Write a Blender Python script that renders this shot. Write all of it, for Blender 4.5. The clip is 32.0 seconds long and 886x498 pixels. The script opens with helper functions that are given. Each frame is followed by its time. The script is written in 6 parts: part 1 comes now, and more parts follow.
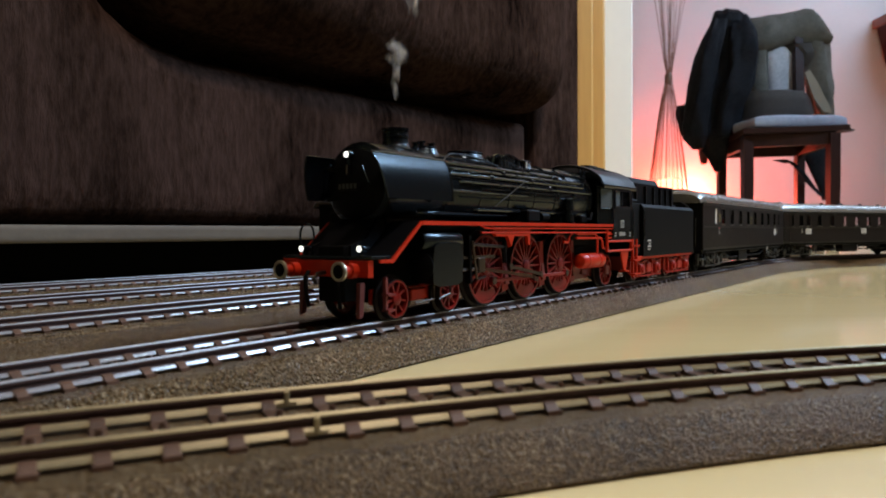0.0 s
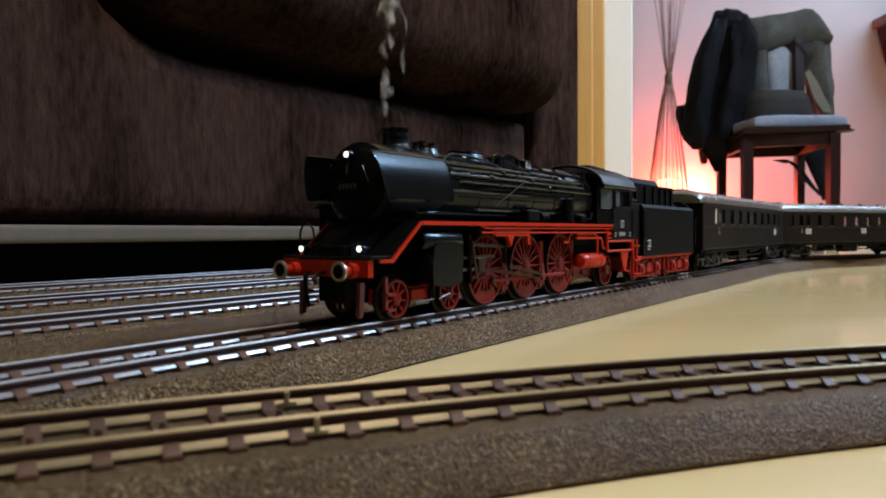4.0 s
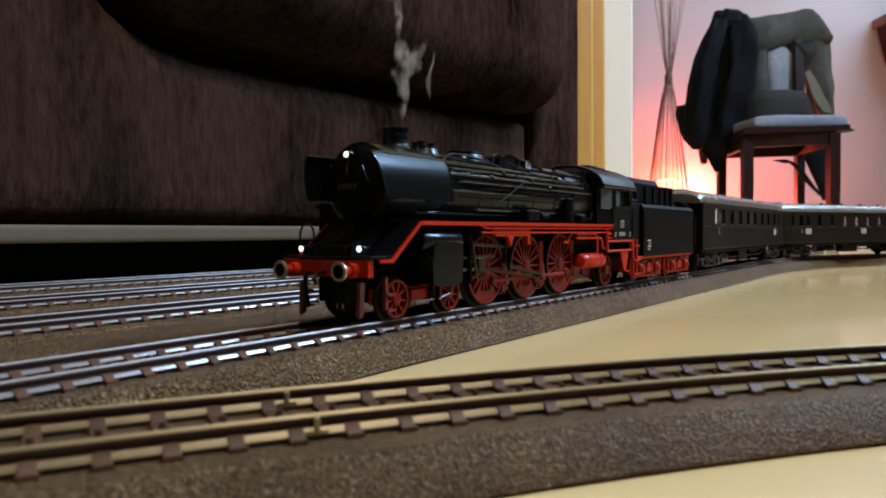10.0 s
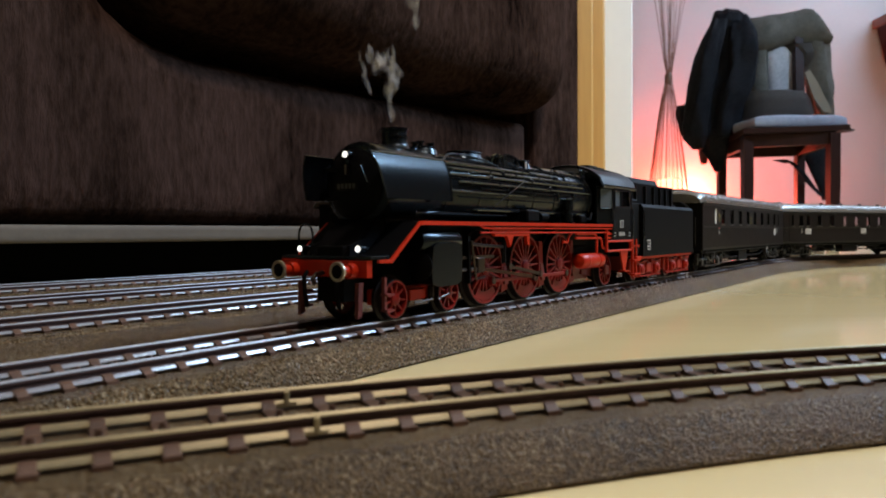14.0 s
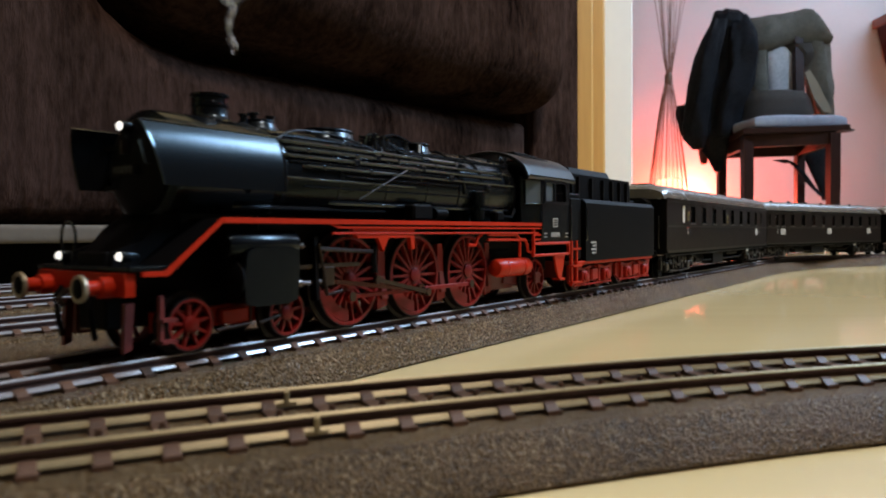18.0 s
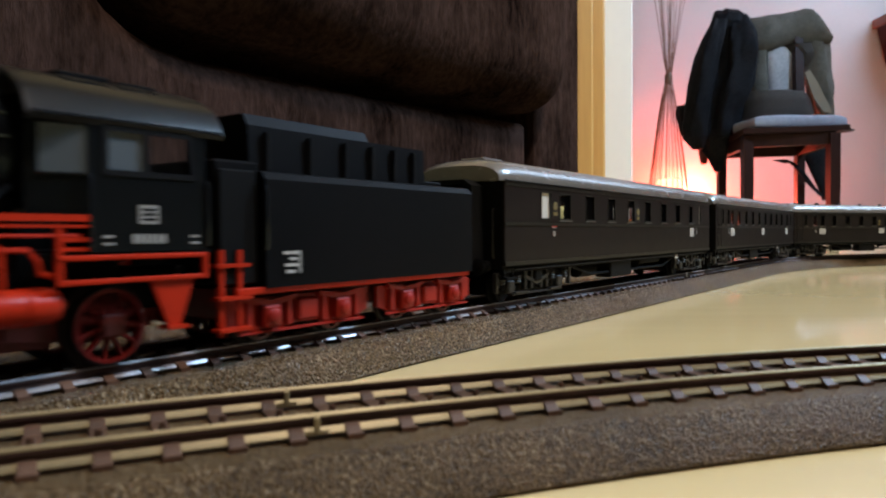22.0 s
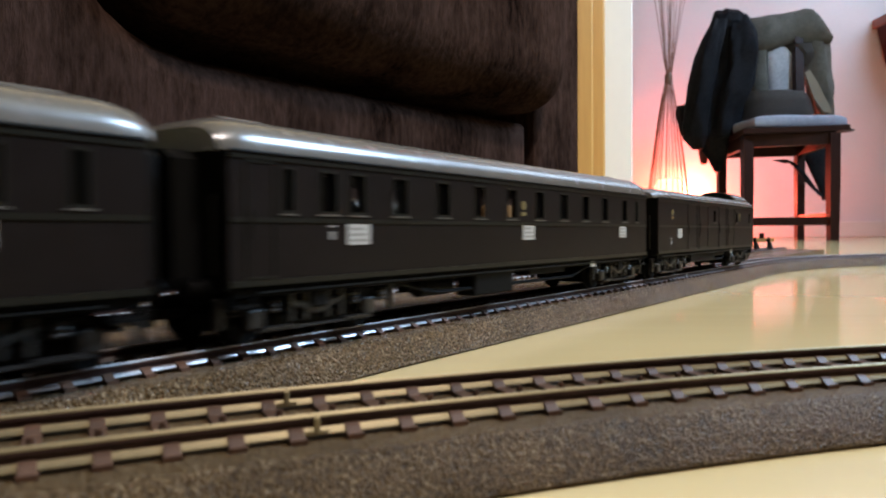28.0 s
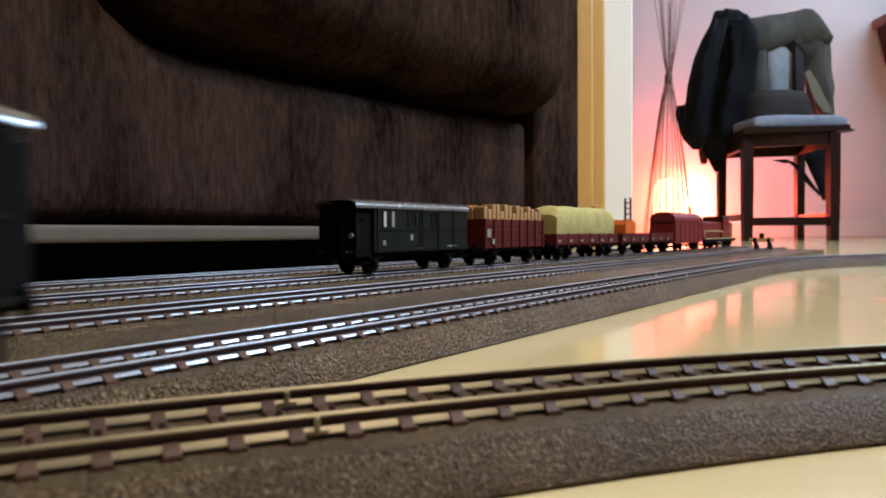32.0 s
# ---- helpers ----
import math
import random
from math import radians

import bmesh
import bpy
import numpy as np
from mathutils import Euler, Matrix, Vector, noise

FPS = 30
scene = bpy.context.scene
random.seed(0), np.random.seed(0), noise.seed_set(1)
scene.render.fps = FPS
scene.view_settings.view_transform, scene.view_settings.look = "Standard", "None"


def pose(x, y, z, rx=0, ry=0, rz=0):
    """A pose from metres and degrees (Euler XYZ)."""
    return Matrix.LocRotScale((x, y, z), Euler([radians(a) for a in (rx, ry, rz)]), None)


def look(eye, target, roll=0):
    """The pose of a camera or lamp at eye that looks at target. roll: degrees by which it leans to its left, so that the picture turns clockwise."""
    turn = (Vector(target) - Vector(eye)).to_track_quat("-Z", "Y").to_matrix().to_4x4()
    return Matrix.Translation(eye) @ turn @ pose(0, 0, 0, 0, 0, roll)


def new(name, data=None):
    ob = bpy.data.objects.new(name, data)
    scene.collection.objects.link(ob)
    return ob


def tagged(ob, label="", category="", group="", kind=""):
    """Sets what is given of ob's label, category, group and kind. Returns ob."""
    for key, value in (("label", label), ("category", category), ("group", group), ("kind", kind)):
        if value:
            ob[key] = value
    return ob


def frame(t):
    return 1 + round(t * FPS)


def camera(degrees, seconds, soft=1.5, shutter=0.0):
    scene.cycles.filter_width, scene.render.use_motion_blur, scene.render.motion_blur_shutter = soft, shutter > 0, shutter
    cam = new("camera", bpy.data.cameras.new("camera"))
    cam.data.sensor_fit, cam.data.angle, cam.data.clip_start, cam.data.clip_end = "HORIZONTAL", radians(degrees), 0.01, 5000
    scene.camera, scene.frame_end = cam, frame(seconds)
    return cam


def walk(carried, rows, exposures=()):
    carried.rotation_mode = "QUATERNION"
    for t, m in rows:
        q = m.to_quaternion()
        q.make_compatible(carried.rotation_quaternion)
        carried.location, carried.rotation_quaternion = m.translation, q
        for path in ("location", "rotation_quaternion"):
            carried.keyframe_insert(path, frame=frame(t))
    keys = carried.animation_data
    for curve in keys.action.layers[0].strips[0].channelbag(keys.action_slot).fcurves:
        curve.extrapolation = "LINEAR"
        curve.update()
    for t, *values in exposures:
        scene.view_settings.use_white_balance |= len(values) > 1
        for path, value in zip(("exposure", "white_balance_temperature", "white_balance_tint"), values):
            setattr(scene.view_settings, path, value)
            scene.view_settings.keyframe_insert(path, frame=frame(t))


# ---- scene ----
# ======== camera: it stands on the floor and never moves ========
cam = camera(61.85, 32.0, soft=1.8, shutter=0.7)
cam.data.dof.use_dof = True
cam.data.dof.focus_distance, cam.data.dof.aperture_fstop = 0.30, 38.0
EYE = Vector((0, 0, 0.0335))
CAM_POSE = look(EYE, EYE + Vector((0, 1, -math.tan(radians(1.2)))), -0.35)
walk(cam, [(0, CAM_POSE), (32.0, CAM_POSE)],
     exposures=[(0, 0.04), (19, 0.06), (21, 0.1), (22, 0.15), (23, 0.2), (24, 0.26), (25.5, 0.28), (28, 0.29), (30, 0.24), (32, 0.16)])

# ======== light ========
world = bpy.data.worlds.new("dusk")
world.use_nodes = True
scene.world = world
world.node_tree.nodes["Background"].inputs[0].default_value = (0.5, 0.6, 0.8, 1)
world.node_tree.nodes["Background"].inputs[1].default_value = 0.014


def area_lamp(name, m, sx, sy, watts, color):
    d = bpy.data.lights.new(name, "AREA")
    d.shape, d.size, d.size_y, d.energy, d.color = "RECTANGLE", sx, sy, watts, color
    ob = new(name, d)
    ob.matrix_world = m
    return ob


# daylight through the window in the wall on the right
WINDOW_X, WINDOW_Y, WINDOW_Z = 2.35, 1.20, 1.95
area_lamp("window_daylight", look((WINDOW_X - 0.02, WINDOW_Y, WINDOW_Z), (0, WINDOW_Y - 0.9, 0.1)), 0.46, 0.76, 110, (0.48, 0.71, 1.0))
# second window is unseen, added to throw cool light on the end wall
WINDOW_2_X, WINDOW_2_Y = 2.6, 3.0
area_lamp("window_daylight", look((WINDOW_2_X - 0.02, WINDOW_2_Y, 1.80), (0.5, 3.9, 0.8)), 1.1, 0.9, 20, (0.60, 0.76, 1.0))
# warm unseen ceiling bulb fills the room; an added spotlight brightens the sofa's end
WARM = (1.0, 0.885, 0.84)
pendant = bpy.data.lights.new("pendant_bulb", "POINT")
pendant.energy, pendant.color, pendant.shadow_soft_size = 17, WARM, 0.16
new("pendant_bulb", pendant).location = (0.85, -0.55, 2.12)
spot = bpy.data.lights.new("sofa_fill_spot", "SPOT")
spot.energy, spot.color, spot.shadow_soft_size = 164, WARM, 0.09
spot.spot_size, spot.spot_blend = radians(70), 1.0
new("sofa_fill_spot", spot).matrix_world = look((0.95, -0.35, 2.30), (0.47, 0.84, 0))
# second spot, unseen and added, so the wall above the sofa reflects gold
spot_2 = bpy.data.lights.new("wall_fill_spot", "SPOT")
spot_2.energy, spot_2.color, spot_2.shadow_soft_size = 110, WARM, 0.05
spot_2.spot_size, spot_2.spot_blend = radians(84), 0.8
new("wall_fill_spot", spot_2).matrix_world = look((-0.25, 0.55, 2.36), (-0.70, 1.72, 1.35))
# red bulb low behind the chair, an added source for the wall's glow
bulb = bpy.data.lights.new("bulb", "POINT")
bulb.energy, bulb.color, bulb.shadow_soft_size = 36, (1.0, 0.095, 0.05), 0.03
LAMP_X, LAMP_Y = 1.128, 3.70
NIGHT = Vector((1.31, 3.915, 0.15))
new("bulb", bulb).location = NIGHT + Vector((0, 0, 0.045))


# ======== materials ========
def material(name, color, rough=0.5, metal=0.0, coat=0.0, spec=0.5, emit=0.0):
    m = bpy.data.materials.new(name)
    m.use_nodes = True
    b = m.node_tree.nodes["Principled BSDF"]
    b.inputs["Base Color"].default_value = (*color, 1)
    b.inputs["Roughness"].default_value = rough
    b.inputs["Metallic"].default_value = metal
    b.inputs["Coat Weight"].default_value = coat
    b.inputs["Coat Roughness"].default_value = 0.12
    b.inputs["Specular IOR Level"].default_value = spec
    if emit:
        b.inputs["Emission Color"].default_value = (*color, 1)
        b.inputs["Emission Strength"].default_value = emit
    return m


def textured(m, scale, dark, bump=0.0, stretch=(1, 1, 1), detail=6, dist=0.0005, fine=0.0, rough_var=0.0, random=0.0):
    """Colour grain from the base colour to `dark` at two scales, with relief."""
    nt = m.node_tree
    b = nt.nodes["Principled BSDF"]
    base = tuple(b.inputs["Base Color"].default_value)
    tc = nt.nodes.new("ShaderNodeTexCoord")
    mp = nt.nodes.new("ShaderNodeMapping")
    mp.inputs["Scale"].default_value = stretch
    nt.links.new(tc.outputs["Object"], mp.inputs["Vector"])
    n1 = nt.nodes.new("ShaderNodeTexNoise")
    n1.inputs["Scale"].default_value, n1.inputs["Detail"].default_value = scale, detail
    n1.inputs["Roughness"].default_value = 0.65
    nt.links.new(mp.outputs[0], n1.inputs["Vector"])
    n2 = nt.nodes.new("ShaderNodeTexNoise")
    n2.inputs["Scale"].default_value, n2.inputs["Detail"].default_value = scale * 0.09, 3
    nt.links.new(mp.outputs[0], n2.inputs["Vector"])
    mix = nt.nodes.new("ShaderNodeMath")
    mix.operation = "MULTIPLY_ADD"
    mix.inputs[1].default_value, mix.inputs[2].default_value = 0.65, -0.17
    add = nt.nodes.new("ShaderNodeMath")
    nt.links.new(n1.outputs["Fac"], add.inputs[0])
    nt.links.new(n2.outputs["Fac"], add.inputs[1])
    nt.links.new(add.outputs[0], mix.inputs[0])
    ramp = nt.nodes.new("ShaderNodeValToRGB")
    ramp.color_ramp.elements[0].position, ramp.color_ramp.elements[1].position = 0.28, 0.72
    ramp.color_ramp.elements[0].color, ramp.color_ramp.elements[1].color = (*dark, 1), base
    nt.links.new(mix.outputs[0], ramp.inputs[0])
    out = ramp.outputs[0]
    if random:
        info = nt.nodes.new("ShaderNodeObjectInfo")
        mr = nt.nodes.new("ShaderNodeMapRange")
        mr.inputs[3].default_value, mr.inputs[4].default_value = 1 - random, 1 + random
        nt.links.new(info.outputs["Random"], mr.inputs[0])
        hsv = nt.nodes.new("ShaderNodeHueSaturation")
        nt.links.new(mr.outputs[0], hsv.inputs["Value"])
        nt.links.new(out, hsv.inputs["Color"])
        out = hsv.outputs[0]
    nt.links.new(out, b.inputs["Base Color"])
    if rough_var:
        mr = nt.nodes.new("ShaderNodeMapRange")
        r = b.inputs["Roughness"].default_value
        mr.inputs[3].default_value, mr.inputs[4].default_value = max(0.02, r - rough_var), min(1, r + rough_var)
        nt.links.new(n1.outputs["Fac"], mr.inputs[0])
        nt.links.new(mr.outputs[0], b.inputs["Roughness"])
    if bump:
        bp = nt.nodes.new("ShaderNodeBump")
        bp.inputs["Strength"].default_value, bp.inputs["Distance"].default_value = bump, dist
        nt.links.new(n1.outputs["Fac"], bp.inputs["Height"])
        if fine:
            n3 = nt.nodes.new("ShaderNodeTexVoronoi")
            n3.inputs["Scale"].default_value = fine
            nt.links.new(mp.outputs[0], n3.inputs["Vector"])
            b2 = nt.nodes.new("ShaderNodeBump")
            b2.inputs["Strength"].default_value, b2.inputs["Distance"].default_value = bump, dist
            nt.links.new(n3.outputs["Distance"], b2.inputs["Height"])
            nt.links.new(bp.outputs[0], b2.inputs["Normal"])
            bp = b2
        nt.links.new(bp.outputs[0], b.inputs["Normal"])
    return m


M_FLOOR = textured(material("beige_laminate", (0.73, 0.58, 0.295), 0.10, spec=0.32), 14, (0.66, 0.51, 0.255), stretch=(0.25, 3, 1), rough_var=0.02)
M_BED = material("plastic_ballast", (0.06, 0.045, 0.028), 0.26, spec=0.40)


def leathery(m, size, depth, shade=1.0):
    """Moulded plastic granules: dark brown with a wrinkled, slightly glossy relief and a few paler grains."""
    nt = m.node_tree
    b = nt.nodes["Principled BSDF"]
    tc = nt.nodes.new("ShaderNodeTexCoord")
    cell = nt.nodes.new("ShaderNodeTexVoronoi")
    cell.feature = "SMOOTH_F1"
    cell.inputs["Scale"].default_value, cell.inputs["Smoothness"].default_value = size, 0.15
    grain = nt.nodes.new("ShaderNodeTexNoise")
    grain.inputs["Scale"].default_value, grain.inputs["Detail"].default_value = 1500, 4
    patch = nt.nodes.new("ShaderNodeTexNoise")
    patch.inputs["Scale"].default_value, patch.inputs["Detail"].default_value = 60, 4
    for n in (cell, grain, patch):
        nt.links.new(tc.outputs["Object"], n.inputs["Vector"])
    ramp = nt.nodes.new("ShaderNodeValToRGB")
    e = ramp.color_ramp.elements
    e[0].position, e[0].color = 0.30, (0.046, 0.030, 0.016, 1)
    e[1].position, e[1].color = 0.72, (0.300, 0.235, 0.155, 1)
    for p, c in ((0.48, (0.096, 0.064, 0.035, 1)), (0.60, (0.150, 0.106, 0.062, 1))):
        e.new(p).color = c
    nt.links.new(grain.outputs["Fac"], ramp.inputs[0])
    tone = nt.nodes.new("ShaderNodeMapRange")
    tone.inputs[1].default_value, tone.inputs[2].default_value = 0.3, 0.7
    tone.inputs[3].default_value, tone.inputs[4].default_value = 0.78 * shade, 1.25 * shade
    nt.links.new(patch.outputs["Fac"], tone.inputs[0])
    hsv = nt.nodes.new("ShaderNodeHueSaturation")
    hsv.inputs["Saturation"].default_value = 1.15
    nt.links.new(ramp.outputs[0], hsv.inputs["Color"])
    nt.links.new(tone.outputs[0], hsv.inputs["Value"])
    nt.links.new(hsv.outputs[0], b.inputs["Base Color"])
    b1 = nt.nodes.new("ShaderNodeBump")
    b1.inputs["Strength"].default_value, b1.inputs["Distance"].default_value = 1.0, 0.0003
    nt.links.new(grain.outputs["Fac"], b1.inputs["Height"])
    b2 = nt.nodes.new("ShaderNodeBump")
    b2.invert = True
    b2.inputs["Strength"].default_value, b2.inputs["Distance"].default_value = 1.0, depth
    nt.links.new(cell.outputs["Distance"], b2.inputs["Height"])
    nt.links.new(b1.outputs[0], b2.inputs["Normal"])
    nt.links.new(b2.outputs[0], b.inputs["Normal"])


leathery(M_BED, 1300, 0.0009)
M_BED_NEAR = material("plastic_ballast_fine", (0.06, 0.045, 0.028), 0.40, spec=0.17)
leathery(M_BED_NEAR, 2900, 0.0003, 0.9)
M_SLEEPER = textured(material("brown_plastic_sleeper", (0.125, 0.064, 0.038), 0.5, spec=0.25), 500, (0.050, 0.027, 0.017), bump=0.25, dist=0.0002, random=0.15)
M_RAIL = textured(material("nickel_rail", (0.44, 0.42, 0.42), 0.50, 0.35, spec=0.85), 200, (0.34, 0.32, 0.32), rough_var=0.03)
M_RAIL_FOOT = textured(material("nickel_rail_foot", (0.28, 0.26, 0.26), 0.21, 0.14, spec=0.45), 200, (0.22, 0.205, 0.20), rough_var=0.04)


def brushed(m, centre, across):
    """Drawn metal: gloss that spreads across the length of the rail; a curved rail lies round its centre."""
    nt = m.node_tree
    b = nt.nodes["Principled BSDF"]
    b.inputs["Anisotropic"].default_value = 0.95
    if centre:
        tc = nt.nodes.new("ShaderNodeTexCoord")
        v = nt.nodes.new("ShaderNodeVectorMath")
        v.operation = "SUBTRACT"
        v.inputs[1].default_value = centre
        nt.links.new(tc.outputs["Object"], v.inputs[0])
    else:
        v = nt.nodes.new("ShaderNodeCombineXYZ")
        for i in range(3):
            v.inputs[i].default_value = across[i]
    nt.links.new(v.outputs[0], b.inputs["Tangent"])


M_RAIL_OLD = textured(material("brown_rail", (0.46, 0.38, 0.22), 0.56, 0.60), 200, (0.34, 0.275, 0.155), rough_var=0.05)
brushed(M_RAIL, None, (0.8245, -0.5658, 0.0))
brushed(M_RAIL_OLD, (0.2458, -0.483, 0.0), None)
M_WEB = textured(material("brown_rail_web", (0.066, 0.036, 0.031), 0.6, spec=0.15), 300, (0.040, 0.021, 0.017))
M_BLACK = textured(material("satin_black_paint", (0.0036, 0.0040, 0.0047), 0.24, spec=0.26), 260, (0.003, 0.0031, 0.0036), rough_var=0.012)
M_MATT = textured(material("matt_black", (0.0042, 0.0036, 0.0038), 0.5, spec=0.05), 400, (0.0025, 0.0025, 0.0027), bump=0.1, dist=0.0001)
M_RED = textured(material("signal_red_plastic", (0.47, 0.024, 0.006), 0.36, spec=0.16), 300, (0.35, 0.018, 0.005), rough_var=0.08)
# the red darkened: shade below the running board is put into the colour
M_RED_SHADED = textured(material("shaded_red_plastic", (0.215, 0.0105, 0.008), 0.40, spec=0.25), 300, (0.14, 0.0075, 0.006))
M_TYRE = material("dark_tyre_steel", (0.012, 0.007, 0.0065), 0.45, spec=0.2)
# tender bogies: a darker red than the solebar above them
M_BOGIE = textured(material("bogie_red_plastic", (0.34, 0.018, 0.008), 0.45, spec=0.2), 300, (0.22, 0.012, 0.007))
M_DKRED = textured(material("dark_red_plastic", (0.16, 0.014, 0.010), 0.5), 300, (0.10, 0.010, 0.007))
M_STEEL = material("blackened_steel", (0.085, 0.068, 0.063), 0.28, 1.0)
M_ROD = material("polished_rod_steel", (0.10, 0.045, 0.042), 0.24, 1.0)
M_BRIGHT = material("bright_steel", (0.55, 0.53, 0.50), 0.25, 1.0)
M_BRASS = material("brass_rim", (0.42, 0.36, 0.26), 0.42, 0.8)
M_CABROOF = textured(material("dull_black", (0.006, 0.006, 0.0065), 0.34, spec=0.15), 300, (0.004, 0.004, 0.0043))
M_PIPE = material("pipe_black", (0.010, 0.0105, 0.012), 0.15, spec=0.55)
# the daylight's blue sheen is partly put into this gloss tint
for m_ in (M_BLACK, M_PIPE):
    m_.node_tree.nodes["Principled BSDF"].inputs["Specular Tint"].default_value = (0.66, 0.88, 1.0, 1)
M_LENS = material("lit_lens", (1.0, 0.97, 0.9), 0.3, emit=1.3)
M_PALE = material("pale_print", (0.42, 0.41, 0.38), 0.6)
M_DIM = material("dim_print", (0.26, 0.25, 0.23), 0.6)
M_PRINT = material("faint_print", (0.022, 0.021, 0.019), 0.6)
M_YELLOW = material("yellow_print", (0.13, 0.095, 0.02), 0.6)
M_GREEN = textured(material("coach_dark_green", (0.0115, 0.0080, 0.0070), 0.34, spec=0.14), 200, (0.0075, 0.0052, 0.0046), rough_var=0.06)
M_GREEN_LINE = material("coach_moulding", (0.010, 0.0095, 0.007), 0.3, spec=0.3)
M_ROOF = textured(material("coach_roof_grey", (0.135, 0.122, 0.104), 0.26, spec=1.0), 220, (0.105, 0.095, 0.080), rough_var=0.05)
M_UNDER = textured(material("underframe_black", (0.005, 0.0046, 0.0044), 0.55, spec=0.06), 400, (0.004, 0.004, 0.004), bump=0.2, dist=0.0001)
M_BELLOWS = material("rubber_bellows", (0.005, 0.005, 0.005), 0.7, spec=0.1)
M_PANE = material("tinted_pane", (0.006, 0.006, 0.006), 0.1, spec=0.5)
M_PANE.node_tree.nodes["Principled BSDF"].inputs["Alpha"].default_value = 0.14
M_WHITEPANE = material("frosted_pane", (0.55, 0.53, 0.47), 0.4)
M_FRAME = material("window_frame_metal", (0.16, 0.15, 0.13), 0.35, 0.3)
M_GEAR = material("underframe_gear", (0.015, 0.0145, 0.014), 0.36, spec=0.38)
# the sky's grey-blue reflection is put into this pane colour
M_CABGLASS = material("cab_pane", (0.075, 0.092, 0.105), 0.10, spec=0.5)
M_VAN = textured(material("van_bottle_green", (0.0135, 0.0145, 0.0115), 0.42, spec=0.16), 240, (0.010, 0.0110, 0.0085), bump=0.1, dist=0.0001)
M_BROWN = textured(material("wagon_red_brown", (0.13, 0.016, 0.011), 0.5, spec=0.25), 260, (0.075, 0.010, 0.007), bump=0.15, dist=0.0001)
M_WOOD = textured(material("timber_load", (0.50, 0.29, 0.10), 0.6), 200, (0.32, 0.17, 0.06), bump=0.2, dist=0.0002)
M_STRAW = textured(material("straw_load", (0.56, 0.47, 0.16), 0.85), 700, (0.36, 0.29, 0.08), bump=0.8, dist=0.0008)
M_ORANGE = textured(material("orange_paint", (0.75, 0.17, 0.02), 0.4), 200, (0.6, 0.12, 0.015))
M_MAROON = textured(material("diesel_maroon", (0.22, 0.020, 0.018), 0.4), 200, (0.15, 0.014, 0.013))
M_CREAM = material("cream_stripe", (0.62, 0.46, 0.20), 0.5)
M_SOFA = textured(material("brown_chenille", (0.066, 0.038, 0.029), 0.95, spec=0.0), 170, (0.0050, 0.0027, 0.0020), bump=0.8, dist=0.003, stretch=(1.0, 1.0, 0.30))
M_LINING = textured(material("sofa_hem_beige", (0.125, 0.10, 0.07), 0.8), 90, (0.09, 0.07, 0.05), bump=0.3, dist=0.001)
M_DOORWOOD = textured(material("pine_door_frame", (0.56, 0.33, 0.10), 0.4), 16, (0.44, 0.24, 0.07), bump=0.1, dist=0.0005, stretch=(8, 8, 0.5))
M_WHITE = textured(material("white_gloss_paint", (0.80, 0.79, 0.75), 0.35), 30, (0.76, 0.75, 0.71), bump=0.05, dist=0.0005)
M_WALL = textured(material("white_wall_paint", (0.76, 0.75, 0.76), 0.9), 60, (0.72, 0.71, 0.72), bump=0.15, dist=0.0008)
# flat black that holds the shade under the sofa
M_VOID = material("under_sofa_shade", (0.002, 0.002, 0.002), 0.95, spec=0.02)
# unseen walls coloured dark so that glossy black parts reflect little light
M_DIMWALL = textured(material("unseen_dark_wall", (0.125, 0.098, 0.078), 0.85, spec=0.1), 40, (0.06, 0.046, 0.036), bump=0.1, dist=0.0008)
M_CREAMWALL = textured(material("cream_wall_paint", (0.62, 0.50, 0.26), 0.85, spec=0.2), 40, (0.56, 0.45, 0.23), bump=0.1, dist=0.0008)
M_CEIL = textured(material("ceiling_paint", (0.62, 0.56, 0.44), 0.9), 60, (0.57, 0.51, 0.40), bump=0.1, dist=0.0008)
M_DARKWOOD = textured(material("dark_stained_wood", (0.034, 0.011, 0.007), 0.45, spec=0.18), 30, (0.018, 0.006, 0.004), bump=0.1, dist=0.0005, stretch=(6, 6, 0.7))
M_JACKET = textured(material("black_jacket_fabric", (0.018, 0.018, 0.021), 0.8, spec=0.08), 90, (0.004, 0.004, 0.005), bump=0.5, dist=0.004)
M_SWEATER = textured(material("grey_green_knit", (0.150, 0.138, 0.118), 0.9, spec=0.1), 160, (0.070, 0.066, 0.054), bump=0.7, dist=0.003)
M_SHIRT = textured(material("pale_grey_cloth", (0.60, 0.61, 0.64), 0.85), 80, (0.33, 0.34, 0.37), bump=0.3, dist=0.003)
M_BLANKET = textured(material("blue_grey_blanket", (0.36, 0.37, 0.43), 0.9), 60, (0.24, 0.25, 0.30), bump=0.5, dist=0.006)
M_TROUSER = textured(material("dark_brown_cloth", (0.050, 0.040, 0.034), 0.9), 120, (0.03, 0.024, 0.02), bump=0.4, dist=0.003)
M_TAN = material("tan_cloth", (0.20, 0.165, 0.115), 0.8)
M_TWIG = textured(material("willow_twig", (0.27, 0.165, 0.105), 0.6), 120, (0.14, 0.075, 0.045), stretch=(1, 1, 0.2))
M_GLOW = material("lit_paper_shade", (1.0, 0.28, 0.17), 0.8, emit=4.5)
M_SHELF = textured(material("walnut_shelf", (0.16, 0.070, 0.040), 0.45), 20, (0.09, 0.038, 0.022), stretch=(1, 6, 6))
M_SMOKE = bpy.data.materials.new("thin_smoke")


